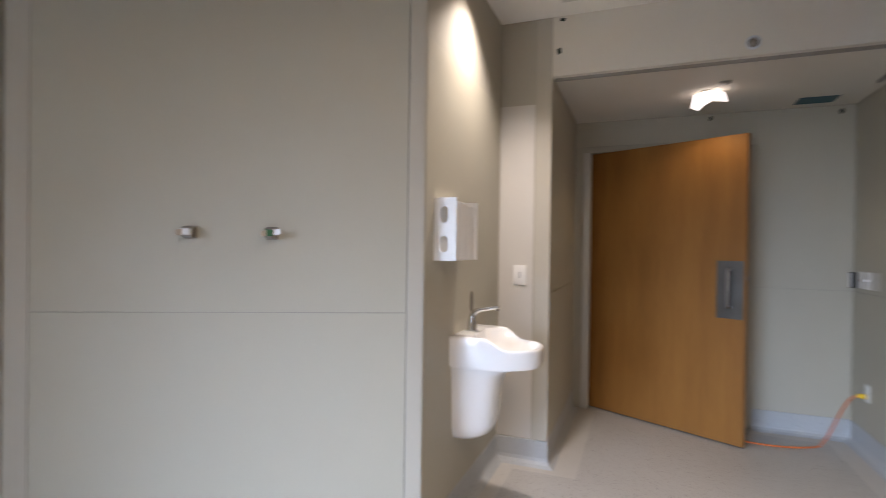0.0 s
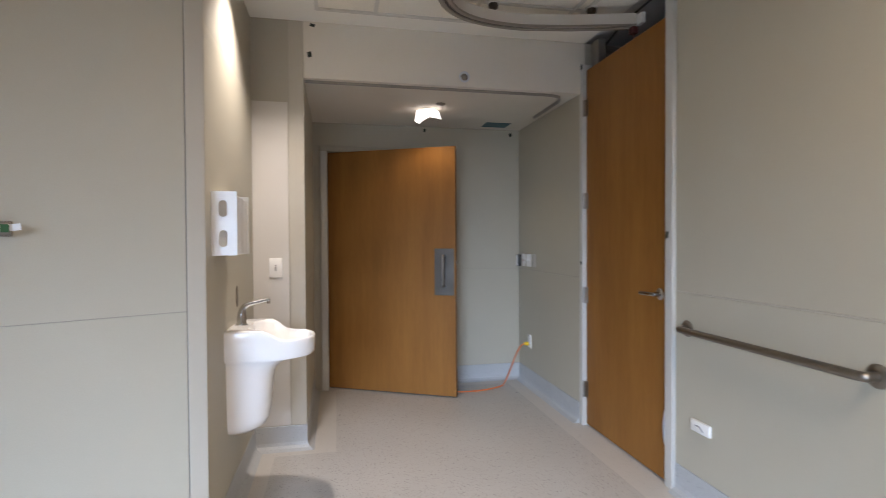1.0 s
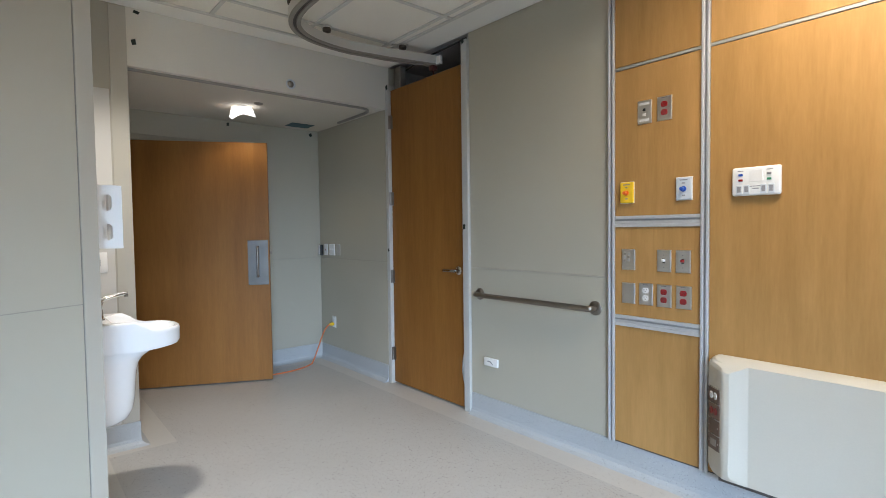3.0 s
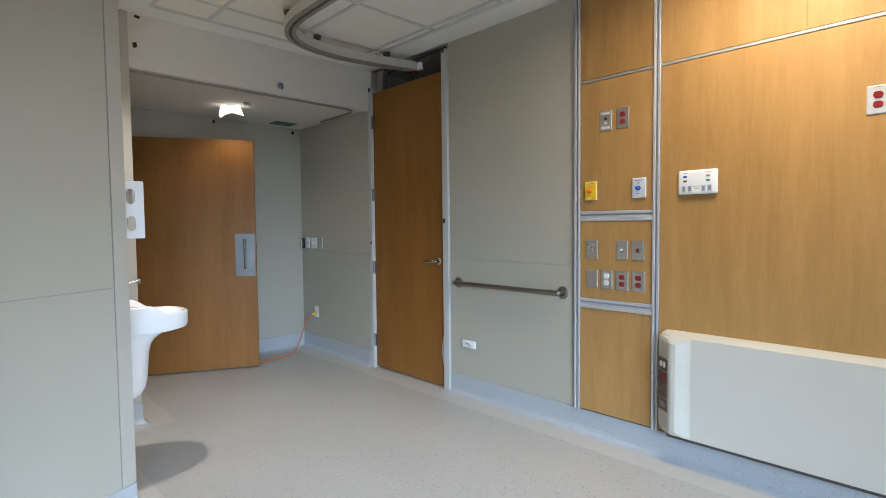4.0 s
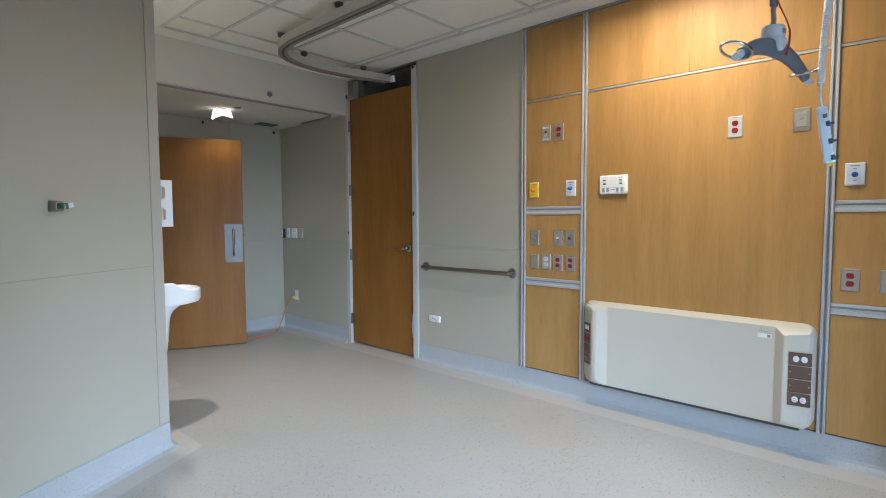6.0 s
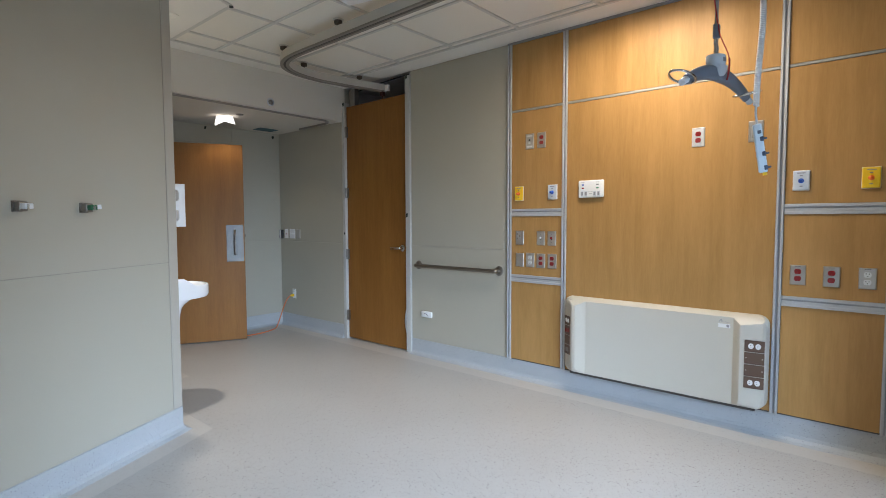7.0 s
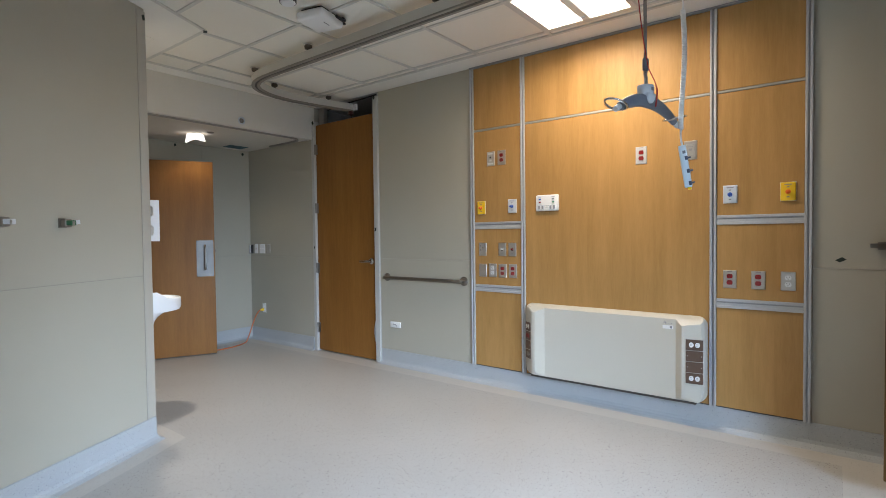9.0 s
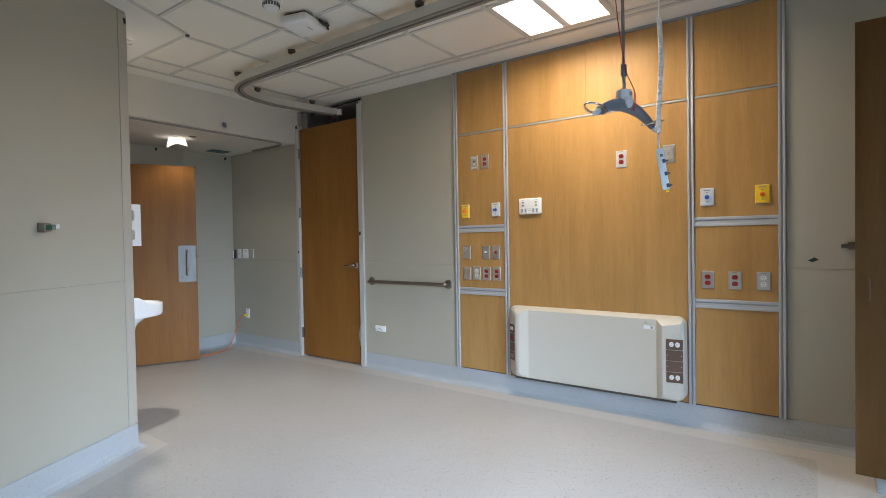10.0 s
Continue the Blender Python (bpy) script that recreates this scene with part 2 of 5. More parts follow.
M_GLASS.node_tree.nodes["Principled BSDF"].inputs["Transmission Weight"].default_value = 1.0
M_LAMP = mat("lit_diffuser", (1.0, 0.93, 0.82), 0.6, emit=PANEL, bump=0, vary=0.0, fine=0.0)
M_BULB = mat("lit_lobby_shade", (1.0, 0.96, 0.90), 0.6, emit=1.9, bump=0, vary=0.0, fine=0.0)
M_INK = mat("printed_grey", (0.25, 0.25, 0.27), 0.6, bump=0)
M_HOLE = mat("socket_slot", (0.05, 0.045, 0.04), 0.6, bump=0)
M_FLOOR = speckled("beige_sheet_vinyl", (0.445, 0.430, 0.406), [((0.15, 0.135, 0.125), 100.0, 0.065), ((0.50, 0.483, 0.455), 105.0, 0.13), ((0.325, 0.30, 0.275), 140.0, 0.27), ((0.23, 0.195, 0.17), 170.0, 0.13)], 0.42)
M_BORDER = speckled("pale_border_vinyl", (0.515, 0.492, 0.455), [((0.48, 0.455, 0.415), 90.0, 0.15), ((0.40, 0.37, 0.33), 120.0, 0.10)], 0.42)
M_BASE = speckled("grey_blue_cove_vinyl", (0.41, 0.43, 0.445), [((0.48, 0.50, 0.515), 160.0, 0.2), ((0.22, 0.235, 0.25), 170.0, 0.14)], 0.45)


# ---- mesh helpers ----
def finish(ob, bm, material, smooth=0.0):
    if smooth:
        for f in bm.faces:
            f.smooth = True
        for e in bm.edges:
            e.smooth = len(e.link_faces) == 2 and e.calc_face_angle(0) < radians(smooth)
    bm.to_mesh(ob.data)
    bm.free()
    if material:
        ob.data.materials.append(material)
    return ob


def part(name, bm, material, parent=None, label="", smooth=0.0):
    ob = new(name, bpy.data.meshes.new(name))
    finish(ob, bm, material, smooth)
    if parent is not None:
        ob.parent = parent
    if label:
        ob["label"] = label
    return ob


def thing(name, label, category, m=None, group="", kind=""):
    ob = new(name)
    ob.empty_display_size = 0.1
    if m is not None:
        ob.matrix_world = m
    return tagged(ob, label, category, group, kind)


def box(bm, lo, hi, bevel=0.0, seg=2):
    c = [(a + b) / 2 for a, b in zip(lo, hi)]
    s = [abs(b - a) for a, b in zip(lo, hi)]
    vs = bmesh.ops.create_cube(bm, size=1, matrix=Matrix.LocRotScale(c, None, s))["verts"]
    if bevel:
        es = list({e for v in vs for e in v.link_edges})
        bmesh.ops.bevel(bm, geom=es, offset=min(bevel, min(s) * 0.45), segments=seg, affect="EDGES", profile=0.5)
    return bm


def boxes(*spec, bevel=0.0):
    bm = bmesh.new()
    for lo, hi in spec:
        box(bm, lo, hi, bevel)
    return bm


def prism(bm, pts, z0, z1, bevel=0.0):
    a = [bm.verts.new((x, y, z0)) for x, y in pts]
    b = [bm.verts.new((x, y, z1)) for x, y in pts]
    k = len(pts)
    faces = [bm.faces.new(a[::-1]), bm.faces.new(b)]
    faces += [bm.faces.new((a[i], a[(i + 1) % k], b[(i + 1) % k], b[i])) for i in range(k)]
    bmesh.ops.recalc_face_normals(bm, faces=faces)
    if bevel:
        bmesh.ops.bevel(bm, geom=list(faces[1].edges), offset=bevel, segments=2, affect="EDGES", profile=0.5)
    return bm


def sweep(bm, pts, ring, closed=False, caps=True, up=(0, 0, 1)):
    """Sweep a closed 2D ring (side, up) along a path."""
    pts = [Vector(p) for p in pts]
    rows, k = [], len(ring)
    for i, p in enumerate(pts):
        d = (pts[min(i + 1, len(pts) - 1)] - pts[max(i - 1, 0)]).normalized()
        u = Vector(up)
        side = d.cross(u)
        if side.length < 1e-4:
            side = d.cross(Vector((0, 1, 0)))
        side.normalize()
        top = side.cross(d)
        rows.append([bm.verts.new(p + side * a + top * b) for a, b in ring])
    fs = []
    for r0, r1 in zip(rows, rows[1:]):
        fs += [bm.faces.new((r0[j], r0[(j + 1) % k], r1[(j + 1) % k], r1[j])) for j in range(k)]
    if caps:
        fs += [bm.faces.new(rows[0][::-1]), bm.faces.new(rows[-1])]
    bmesh.ops.recalc_face_normals(bm, faces=fs)
    return bm


def circle(r, k=12, rx=None):
    return [((rx or r) * math.cos(2 * math.pi * i / k), r * math.sin(2 * math.pi * i / k)) for i in range(k)]


def tube(bm, pts, r, k=12, up=(0, 0, 1)):
    return sweep(bm, pts, circle(r, k), up=up)


def lathe(bm, profile, m=None, k=24, sx=1.0, sy=1.0):
    """Turn a profile of (radius, height) about the local z axis."""
    m = m or Matrix()
    rows = [[bm.verts.new(m @ Vector((r * sx * math.cos(2 * math.pi * i / k), r * sy * math.sin(2 * math.pi * i / k), h))) for i in range(k)] for r, h in profile]
    fs = []
    for a, b in zip(rows, rows[1:]):
        fs += [bm.faces.new((a[i], a[(i + 1) % k], b[(i + 1) % k], b[i])) for i in range(k)]
    fs += [bm.faces.new(rows[0][::-1]), bm.faces.new(rows[-1])]
    bmesh.ops.recalc_face_normals(bm, faces=fs)
    return bm


def bezier(p0, p1, p2, p3, k=12):
    p0, p1, p2, p3 = map(Vector, (p0, p1, p2, p3))
    out = []
    for i in range(k + 1):
        t = i / k
        out.append(p0 * (1 - t) ** 3 + p1 * 3 * t * (1 - t) ** 2 + p2 * 3 * t * t * (1 - t) + p3 * t ** 3)
    return out


def on_wall(origin, u):
    """A frame on a wall: local x to the right, local y up, local z out of the wall."""
    u = Vector((u[0], u[1], 0)).normalized()
    n = u.cross(Vector((0, 0, 1)))
    return Matrix(((u.x, 0, n.x, origin[0]), (u.y, 0, n.y, origin[1]), (0, 1, n.z, origin[2]), (0, 0, 0, 1)))


EAST = (0, -1)      # right-hand direction on the wall that carries the bed panels
NORTH = (1, 0)      # right-hand direction on walls that face the window
HOOK_A = radians(26.4)
HOOK_U = (math.cos(HOOK_A), math.sin(HOOK_A))
HOOK_C = (-0.730, 2.112)   # corner of the slanted wall beside the basin


# ---- structure ----
CEIL = 2.76
BASE_H = 0.152


def solid(name, bm, material, label, category, smooth=0.0):
    return tagged(part(name, bm, material, None, label, smooth), label, category, kind="structure")


HOOK_W = 1.625
hook_end = (HOOK_C[0] - HOOK_W * HOOK_U[0], HOOK_C[1] - HOOK_W * HOOK_U[1])
hook_n = (math.sin(HOOK_A), -math.cos(HOOK_A))


def hook_at(s, out=0.0):
    """A point on the slanted wall, s metres from its corner, out metres in front of it."""
    return (HOOK_C[0] + s * HOOK_U[0] + out * hook_n[0], HOOK_C[1] + s * HOOK_U[1] + out * hook_n[1])


# floor: screed, speckled field, pale border all round
solid("floor", boxes(((-4.05, -4.05, -0.08), (3.1, 6.2, -0.004))), M_BORDER, "pale screed under the sheet vinyl", "floor")
field = [(0.86, -3.76), (0.86, -1.42), (1.36, -1.42), (1.36, 4.46), (-0.22, 4.53), (-0.22, 3.21), (-0.595, 3.21), (-0.595, 1.985), hook_at(-HOOK_W, 0.165), (-3.26, 1.30), (-3.26, -3.76)]
rim = [(1.56, -3.9), (1.56, -1.42), (1.56, 1.0), (1.56, 4.72), (-0.41, 4.72), (-0.41, 3.32), (-0.730, 3.32), HOOK_C, hook_end, (-3.4, 1.58), (-3.4, -3.9)]
solid("floor_field", prism(bmesh.new(), field, -0.004, 0.0), M_FLOOR, "beige sheet vinyl floor with dark speckles", "floor")
bm = bmesh.new()
for i in range(len(field)):
    j = (i + 1) % len(field)
    if i == 1:
        prism(bm, [field[1], rim[0], rim[1], field[2]], -0.004, 0.0)
        continue
    if i == 0:
        prism(bm, [field[0], rim[0], field[1]], -0.004, 0.0)
        continue
    if i == 2:
        prism(bm, [field[2], rim[1], rim[3], field[3]], -0.004, 0.0)
        continue
    prism(bm, [field[i], rim[i], rim[j], field[j]], -0.004, 0.0)
solid("floor_border", bm, M_BORDER, "pale plain vinyl border along the walls", "floor")
solid("floor_threshold", boxes(((-0.29, 4.72, -0.004), (0.92, 6.1, 0.0)), ((1.56, 2.36, -0.004), (3.0, 3.29, 0.0))), M_BORDER, "pale vinyl beyond the two doorways", "floor")

# walls
wall_east = solid("wall_east", boxes(((1.56, -4.05, 0), (1.72, 2.31, CEIL)), ((1.56, 3.325, 0), (1.72, 4.76, CEIL))), M_PAINT, "grey-beige wall behind the bed panels", "wall")
wall_lobby = solid("wall_lobby_east", boxes(((1.53, 3.335, 0), (1.56, 4.60, 2.42))), M_PAINT, "grey-beige lobby wall with outlets", "wall")
wall_north = solid("wall_north", boxes(((-0.56, 4.60, 0), (-0.29, 4.76, 2.5)), ((0.855, 4.60, 0), (1.56, 4.76, 2.5)), ((-0.29, 4.60, 2.19), (0.855, 4.76, 2.5))), M_PAINT, "grey-beige wall round the entrance door", "wall")
wall_lobby_w = solid("wall_lobby_west", boxes(((-0.90, 3.32, 0), (-0.41, 4.60, CEIL))), M_PAINT, "short grey-beige wall beside the basin", "wall")
wall_basin = solid("wall_basin", prism(bmesh.new(), [HOOK_C, (-0.730, 3.32), (-0.90, 3.32), (-0.90, 2.192)], 0, CEIL), M_PAINT, "beige alcove wall that carries the basin", "wall")
wall_hook = solid("wall_hook", prism(bmesh.new(), [HOOK_C, hook_end, hook_at(-HOOK_W, -0.14), (-0.90, 2.192)], 0, CEIL), M_PAINT, "slanted grey-beige wall with two robe hooks", "wall")
# first box is an added block that shades the slanted wall's far end
wall_west = solid("wall_west", boxes(((-3.4, -0.95, 0), (hook_end[0] - 0.05, hook_end[1] + 0.10, CEIL)), ((-3.55, -4.05, 0), (-3.4, 1.74, CEIL))), M_PAINT, "plain beige wall with a block added to shade the slanted wall", "wall")
wall_south = solid("wall_south", boxes(((-3.4, -4.05, 0), (-3.35, -3.9, CEIL)), ((-0.85, -4.05, 0), (1.56, -3.9, CEIL)), ((-3.35, -4.05, 0), (-0.85, -3.9, 0.7)), ((-3.35, -4.05, 2.4), (-0.85, -3.9, CEIL))), M_PAINT, "plain beige wall with the window", "wall")
solid("wall_bathroom", boxes(((1.72, 2.14, 0), (3.0, 2.30, CEIL)), ((1.72, 3.325, 0), (3.0, 3.48, CEIL)), ((3.0, 2.14, 0), (3.12, 3.48, CEIL))), M_DUCT, "unlit grey walls behind the bathroom door", "wall")
solid("wall_corridor", boxes(((-0.6, 4.76, 0), (-0.45, 6.1, 2.5)), ((1.1, 4.76, 0), (1.25, 6.1, 2.5)), ((-0.6, 6.1, 0), (1.25, 6.2, 2.5))), M_PAINT, "unlit corridor walls behind the entrance door", "wall")

# window behind the walk
win = tagged(thing("window_1", "wide aluminium-framed window with clear glass", "window"), kind="structure")
WX = -2.1
for lo, hi in (((-1.25, 0.7), (-1.20, 2.4)), ((1.20, 0.7), (1.25, 2.4)), ((-1.20, 0.7), (1.20, 0.76)), ((-1.20, 2.34), (1.20, 2.4)), ((-0.03, 0.76), (0.03, 2.34))):
    part("window_frame", boxes(((WX + lo[0], -4.02, lo[1]), (WX + hi[0], -3.95, hi[1])), bevel=0.004), M_ALU, win)
part("window_sill", boxes(((WX - 1.3, -3.9, 0.67), (WX + 1.3, -3.82, 0.7)), bevel=0.005), M_WHITE, win)
for x0, x1 in ((-1.198, -0.032), (0.032, 1.198)):
    part("pane", boxes(((WX + x0, -3.988, 0.762), (WX + x1, -3.982, 2.338))), M_GLASS, win).visible_shadow = False

# ceiling
GX = [-3.01, -2.390, -1.782, -1.174, -0.566, 0.042, 0.640, 1.242]
GY = [-3.556, -2.918, -2.278, -1.638, -0.998, -0.358, 0.282, 0.922, 1.562, 2.202, 2.846]
GE, GN, GW, GD = 1.325, 3.135, -0.322, 2.160
SLOPE = math.tan(HOOK_A)


def clip(poly, f):
    """The part of a polygon where f >= 0."""
    out = []
    for p, q in zip(poly, poly[1:] + poly[:1]):
        a, b = f(p), f(q)
        if a >= 0:
            out.append(p)
        if a * b < 0:
            s = a / (a - b)
            out.append((p[0] + s * (q[0] - p[0]), p[1] + s * (q[1] - p[1])))
    return out


def below(p):
    return GD + (p[0] - GW) * SLOPE - p[1]


solid("ceiling_deck", boxes(((-4.05, -4.05, 2.80), (3.2, 4.8, 2.90))), M_DUCT, "closed deck above the hung ceiling", "ceiling")
bm = bmesh.new()
prism(bm, [(GW, GD), (GW, 3.32), (-0.730, 3.32), HOOK_C, hook_end, (-2.36, 1.56), (-3.4, 1.58), (-3.4, GD + (-3.4 - GW) * SLOPE)], CEIL, 2.80)
box(bm, (GE, -3.9, CEIL), (1.56, 3.32, 2.80))
box(bm, (GW, GN, CEIL), (GE, 3.32, 2.80))
box(bm, (-3.4, -3.9, CEIL), (GE, -3.556, 2.80))
box(bm, (-3.4, -3.556, CEIL), (-3.01, 0.78, 2.80))
solid("ceiling", bm, M_WHITE, "smooth white drywall ceiling border", "ceiling")
bm = bmesh.new()
for x0, x1 in zip(GX, GX[1:] + [GE]):
    for y0, y1 in zip(GY, GY[1:] + [GN]):
        if x0 == 0.640 and y0 == -0.358:
            continue
        cell = [(x0, y0), (x1, y0), (x1, y1), (x0, y1)]
        whole = all(p[0] > GW or below(p) > 0 for p in cell)
        for poly in ([cell] if whole else [clip(cell, lambda p: p[0] - GW), clip(clip(cell, lambda p: GW - p[0]), below)]):
            if len(poly) > 2:
                prism(bm, poly, CEIL + 0.008, CEIL + 0.03)
solid("ceiling_tiles", bm, M_TILE, "white mineral-fibre lay-in ceiling tiles", "ceiling")
bm = bmesh.new()
T = 0.012
for x in GX[1:]:
    top = GN if x > GW else GD + (x - GW) * SLOPE
    box(bm, (x - T, -3.556, CEIL - 0.001), (x + T, top, CEIL + 0.010))
for y in GY[1:]:
    left = -3.01 if y < 0.9 else (GW if y > GD else GW + (y - GD) / SLOPE)
    box(bm, (left, y - T, CEIL - 0.002), (GE, y + T, CEIL + 0.009))
for lo, hi in (((GE - 0.02, -3.556, CEIL - 0.004), (GE + 0.004, GN, CEIL + 0.008)), ((GW, GN - 0.02, CEIL - 0.005), (GE, GN + 0.004, CEIL + 0.007)), ((GW - 0.004, GD, CEIL - 0.004), (GW + 0.02, GN, CEIL + 0.008))):
    box(bm, lo, hi)
far = (-3.01, GD + (-3.01 - GW) * SLOPE)
prism(bm, [(GW, GD), (GW + 0.009, GD - 0.02), (far[0] + 0.009, far[1] - 0.02), far], CEIL - 0.003, CEIL + 0.008)
solid("ceiling_grid", bm, M_TBAR, "white steel tee grid between ceiling tiles", "ceiling")
solid("soffit", boxes(((-0.41, 3.32, 2.398), (1.56, 3.40, 2.80))), M_CEILPAINT, "white drywall bulkhead above the lobby opening", "ceiling")
solid("ceiling_lobby", boxes(((-0.41, 3.40, 2.402), (1.53, 4.60, 2.52)), ((-0.6, 4.76, 2.5), (1.25, 6.1, 2.56))), M_CEILPAINT, "smooth white lobby ceiling", "ceiling")


# cove base
def base_run(name, pts):
    ring = [(0, 0), (0.052, 0), (0.044, 0.003), (0.026, 0.011), (0.012, 0.026), (0.007, 0.046), (0.006, BASE_H - 0.003), (0.003, BASE_H), (0, BASE_H)]
    bm = bmesh.new()
    rows = []
    P = [Vector((x, y, 0)) for x, y in pts]
    for i, p in enumerate(P):
        d0 = (P[i] - P[i - 1]).normalized() if i else (P[1] - P[0]).normalized()
        d1 = (P[i + 1] - P[i]).normalized() if i + 1 < len(P) else d0
        s0, s1 = (Vector((d.y, -d.x, 0)) for d in (d0, d1))
        mid = (s0 + s1).normalized()
        mid /= max(0.3, mid.dot(s0))
        rows.append([bm.verts.new(p + mid * a + Vector((0, 0, b))) for a, b in ring])
    k = len(ring)
    for a, b in zip(rows, rows[1:]):
        for j in range(k):
            bm.faces.new((a[j], a[(j + 1) % k], b[(j + 1) % k], b[j]))
    bm.faces.new(rows[0][::-1])
    bm.faces.new(rows[-1])
    bmesh.ops.recalc_face_normals(bm, faces=bm.faces[:])
    return solid(name, bm, M_BASE, "grey-blue speckled vinyl cove base", "baseboard")


base_run("baseboard_west", [hook_end, HOOK_C, (-0.730, 3.32), (-0.41, 3.32), (-0.41, 4.56)])
base_run("baseboard_lobby", [(0.91, 4.60), (1.53, 4.60), (1.53, 3.345)])
base_run("baseboard_east", [(1.56, 2.300), (1.56, -3.9)])
base_run("baseboard_back", [(0.6, -3.9), (-3.4, -3.9), (-3.4, -0.95), (hook_end[0] - 0.05, -0.95), (hook_end[0] - 0.05, hook_end[1])])


# wall sheets
def sheet(wall, m, u0, u1, v0, v1, material=M_PANEL, t=0.004):
    ob = part("wall_sheet", boxes(((u0, v0, 0), (u1, v1, t)), bevel=0.0015), material, wall)
    ob.matrix_world = m
    return ob


def strip(wall, m, u0, u1, v0, v1, t=0.006, material=M_GUARD, name="joint_strip"):
    ob = part(name, boxes(((u0, v0, 0), (u1, v1, t)), bevel=0.002), material, wall)
    ob.matrix_world = m
    return ob


J = 1.070
mE = on_wall((1.56, 0, 0), EAST)
for u0, u1 in ((-2.299, -1.174), (1.276, 3.44)):
    v = J + 0.012 * (u0 > 0)
    sheet(wall_east, mE, u0, u1, BASE_H + 0.004, v - 0.004)
    sheet(wall_east, mE, u0, u1, v + 0.004, 2.757)
    strip(wall_east, mE, u0, u1, v - 0.0036, v + 0.0036, 0.0065)
mL = on_wall((1.53, 0, 0), EAST)
sheet(wall_lobby, mL, -4.598, -3.338, BASE_H + 0.004, J - 0.004)
sheet(wall_lobby, mL, -4.598, -3.338, J + 0.004, 2.398)
mN = on_wall((0, 4.60, 0), NORTH)
sheet(wall_north, mN, 0.908, 1.524, BASE_H + 0.004, J - 0.003)
sheet(wall_north, mN, 0.908, 1.524, J + 0.003, 2.398)
sheet(wall_north, mN, -0.404, 0.906, 2.198, 2.398)
mB = on_wall((0, 3.32, 0), NORTH)
sheet(wall_lobby_w, mB, -0.732, -0.508, BASE_H + 0.004, 2.235, M_PALE)
strip(wall_lobby_w, mB, -0.500, -0.406, BASE_H + 0.004, CEIL - 0.004, 0.006, M_GUARD, "corner_board")
mW = on_wall((-0.41, 0, 0), (0, 1))
sheet(wall_lobby_w, mW, 3.328, 4.55, BASE_H + 0.004, J - 0.003)
sheet(wall_lobby_w, mW, 3.328, 4.55, J + 0.003, 2.398)
mS = on_wall((-0.730, 0, 0), (0, 1))
sheet(wall_basin, mS, 2.125, 3.31, BASE_H + 0.004, 2.235)
mH = on_wall((*HOOK_C, 0), HOOK_U)
sheet(wall_hook, mH, -1.534, -0.068, BASE_H + 0.004, 1.0685, M_PANEL)
sheet(wall_hook, mH, -1.534, -0.068, 1.0715, CEIL - 0.003, M_PANEL)
strip(wall_hook, mH, -0.064, 0.004, BASE_H + 0.004, CEIL - 0.02, 0.006, M_GUARD, "corner_board")
strip(wall_hook, mH, -HOOK_W - 0.004, -1.538, BASE_H + 0.004, CEIL - 0.02, 0.006, M_GUARD, "corner_board")
strip(wall_hook, mH, -1.534, -0.068, 1.0682, 1.0718, 0.0022, M_SEALANT)
strip(wall_hook, mH, -0.0685, -0.0635, BASE_H, CEIL - 0.01, 0.0012, M_JOINT)

# ---- doors ----
# entrance door, standing about a third open into the room
fr = tagged(thing("door_frame_1", "beige painted steel entrance door frame", "door frame"), kind="structure")
part("jamb", boxes(((-0.345, 4.575, 0), (-0.285, 4.70, 2.145)), bevel=0.004), M_FRAME, fr)
part("jamb", boxes(((0.853, 4.594, 0), (0.905, 4.70, 2.145)), bevel=0.003), M_PAINT, fr)
part("head", boxes(((-0.345, 4.590, 2.145), (0.905, 4.70, 2.195)), bevel=0.004), M_PAINT, fr)
hinge, edge = Vector((-0.283, 4.655)), Vector((0.778, 4.108))
leaf_len = (edge - hinge).length
mD = on_wall((hinge.x, hinge.y, 0), (edge - hinge))
d1 = tagged(thing("door_1", "maple veneer entrance door, ajar into the lobby", "door", mD), kind="structure")
part("leaf", boxes(((0, 0.012, -0.044), (leaf_len, 2.142, 0)), bevel=0.002), M_DOOR, d1)
part("edge_seal", boxes(((0.004, 0.006, -0.040), (leaf_len - 0.004, 0.0115, -0.004))), M_SLOT, d1, "dark bottom seal")
pl = part("pull_plate", boxes(((leaf_len - 0.185, 0.875, 0.0), (leaf_len - 0.012, 1.275, 0.0025)), bevel=0.001), M_PULL, d1, "stainless steel pull plate")
bm = bmesh.new()
hx = leaf_len - 0.098
tube(bm, [(hx, 0.955, 0.0), (hx, 0.955, 0.035), (hx, 0.967, 0.048), (hx, 1.085, 0.050), (hx, 1.203, 0.048), (hx, 1.215, 0.035), (hx, 1.215, 0.0)], 0.0105, 12, up=(1, 0, 0))
part("pull_handle", bm, M_BRONZE, pl, "", 40)
part("latch", boxes(((leaf_len, 1.145, -0.030), (leaf_len + 0.016, 1.172, -0.012)), bevel=0.003), M_BRONZE, d1, "dark metal latch bolt")
for z in (0.25, 0.87, 1.50, 1.98):
    bm = bmesh.new()
    tube(bm, [(-0.006, z - 0.055, 0.004), (-0.006, z + 0.055, 0.004)], 0.007, 10, up=(0, 0, 1))
    part("door_hinge", bm, M_STEEL, d1, "", 40)

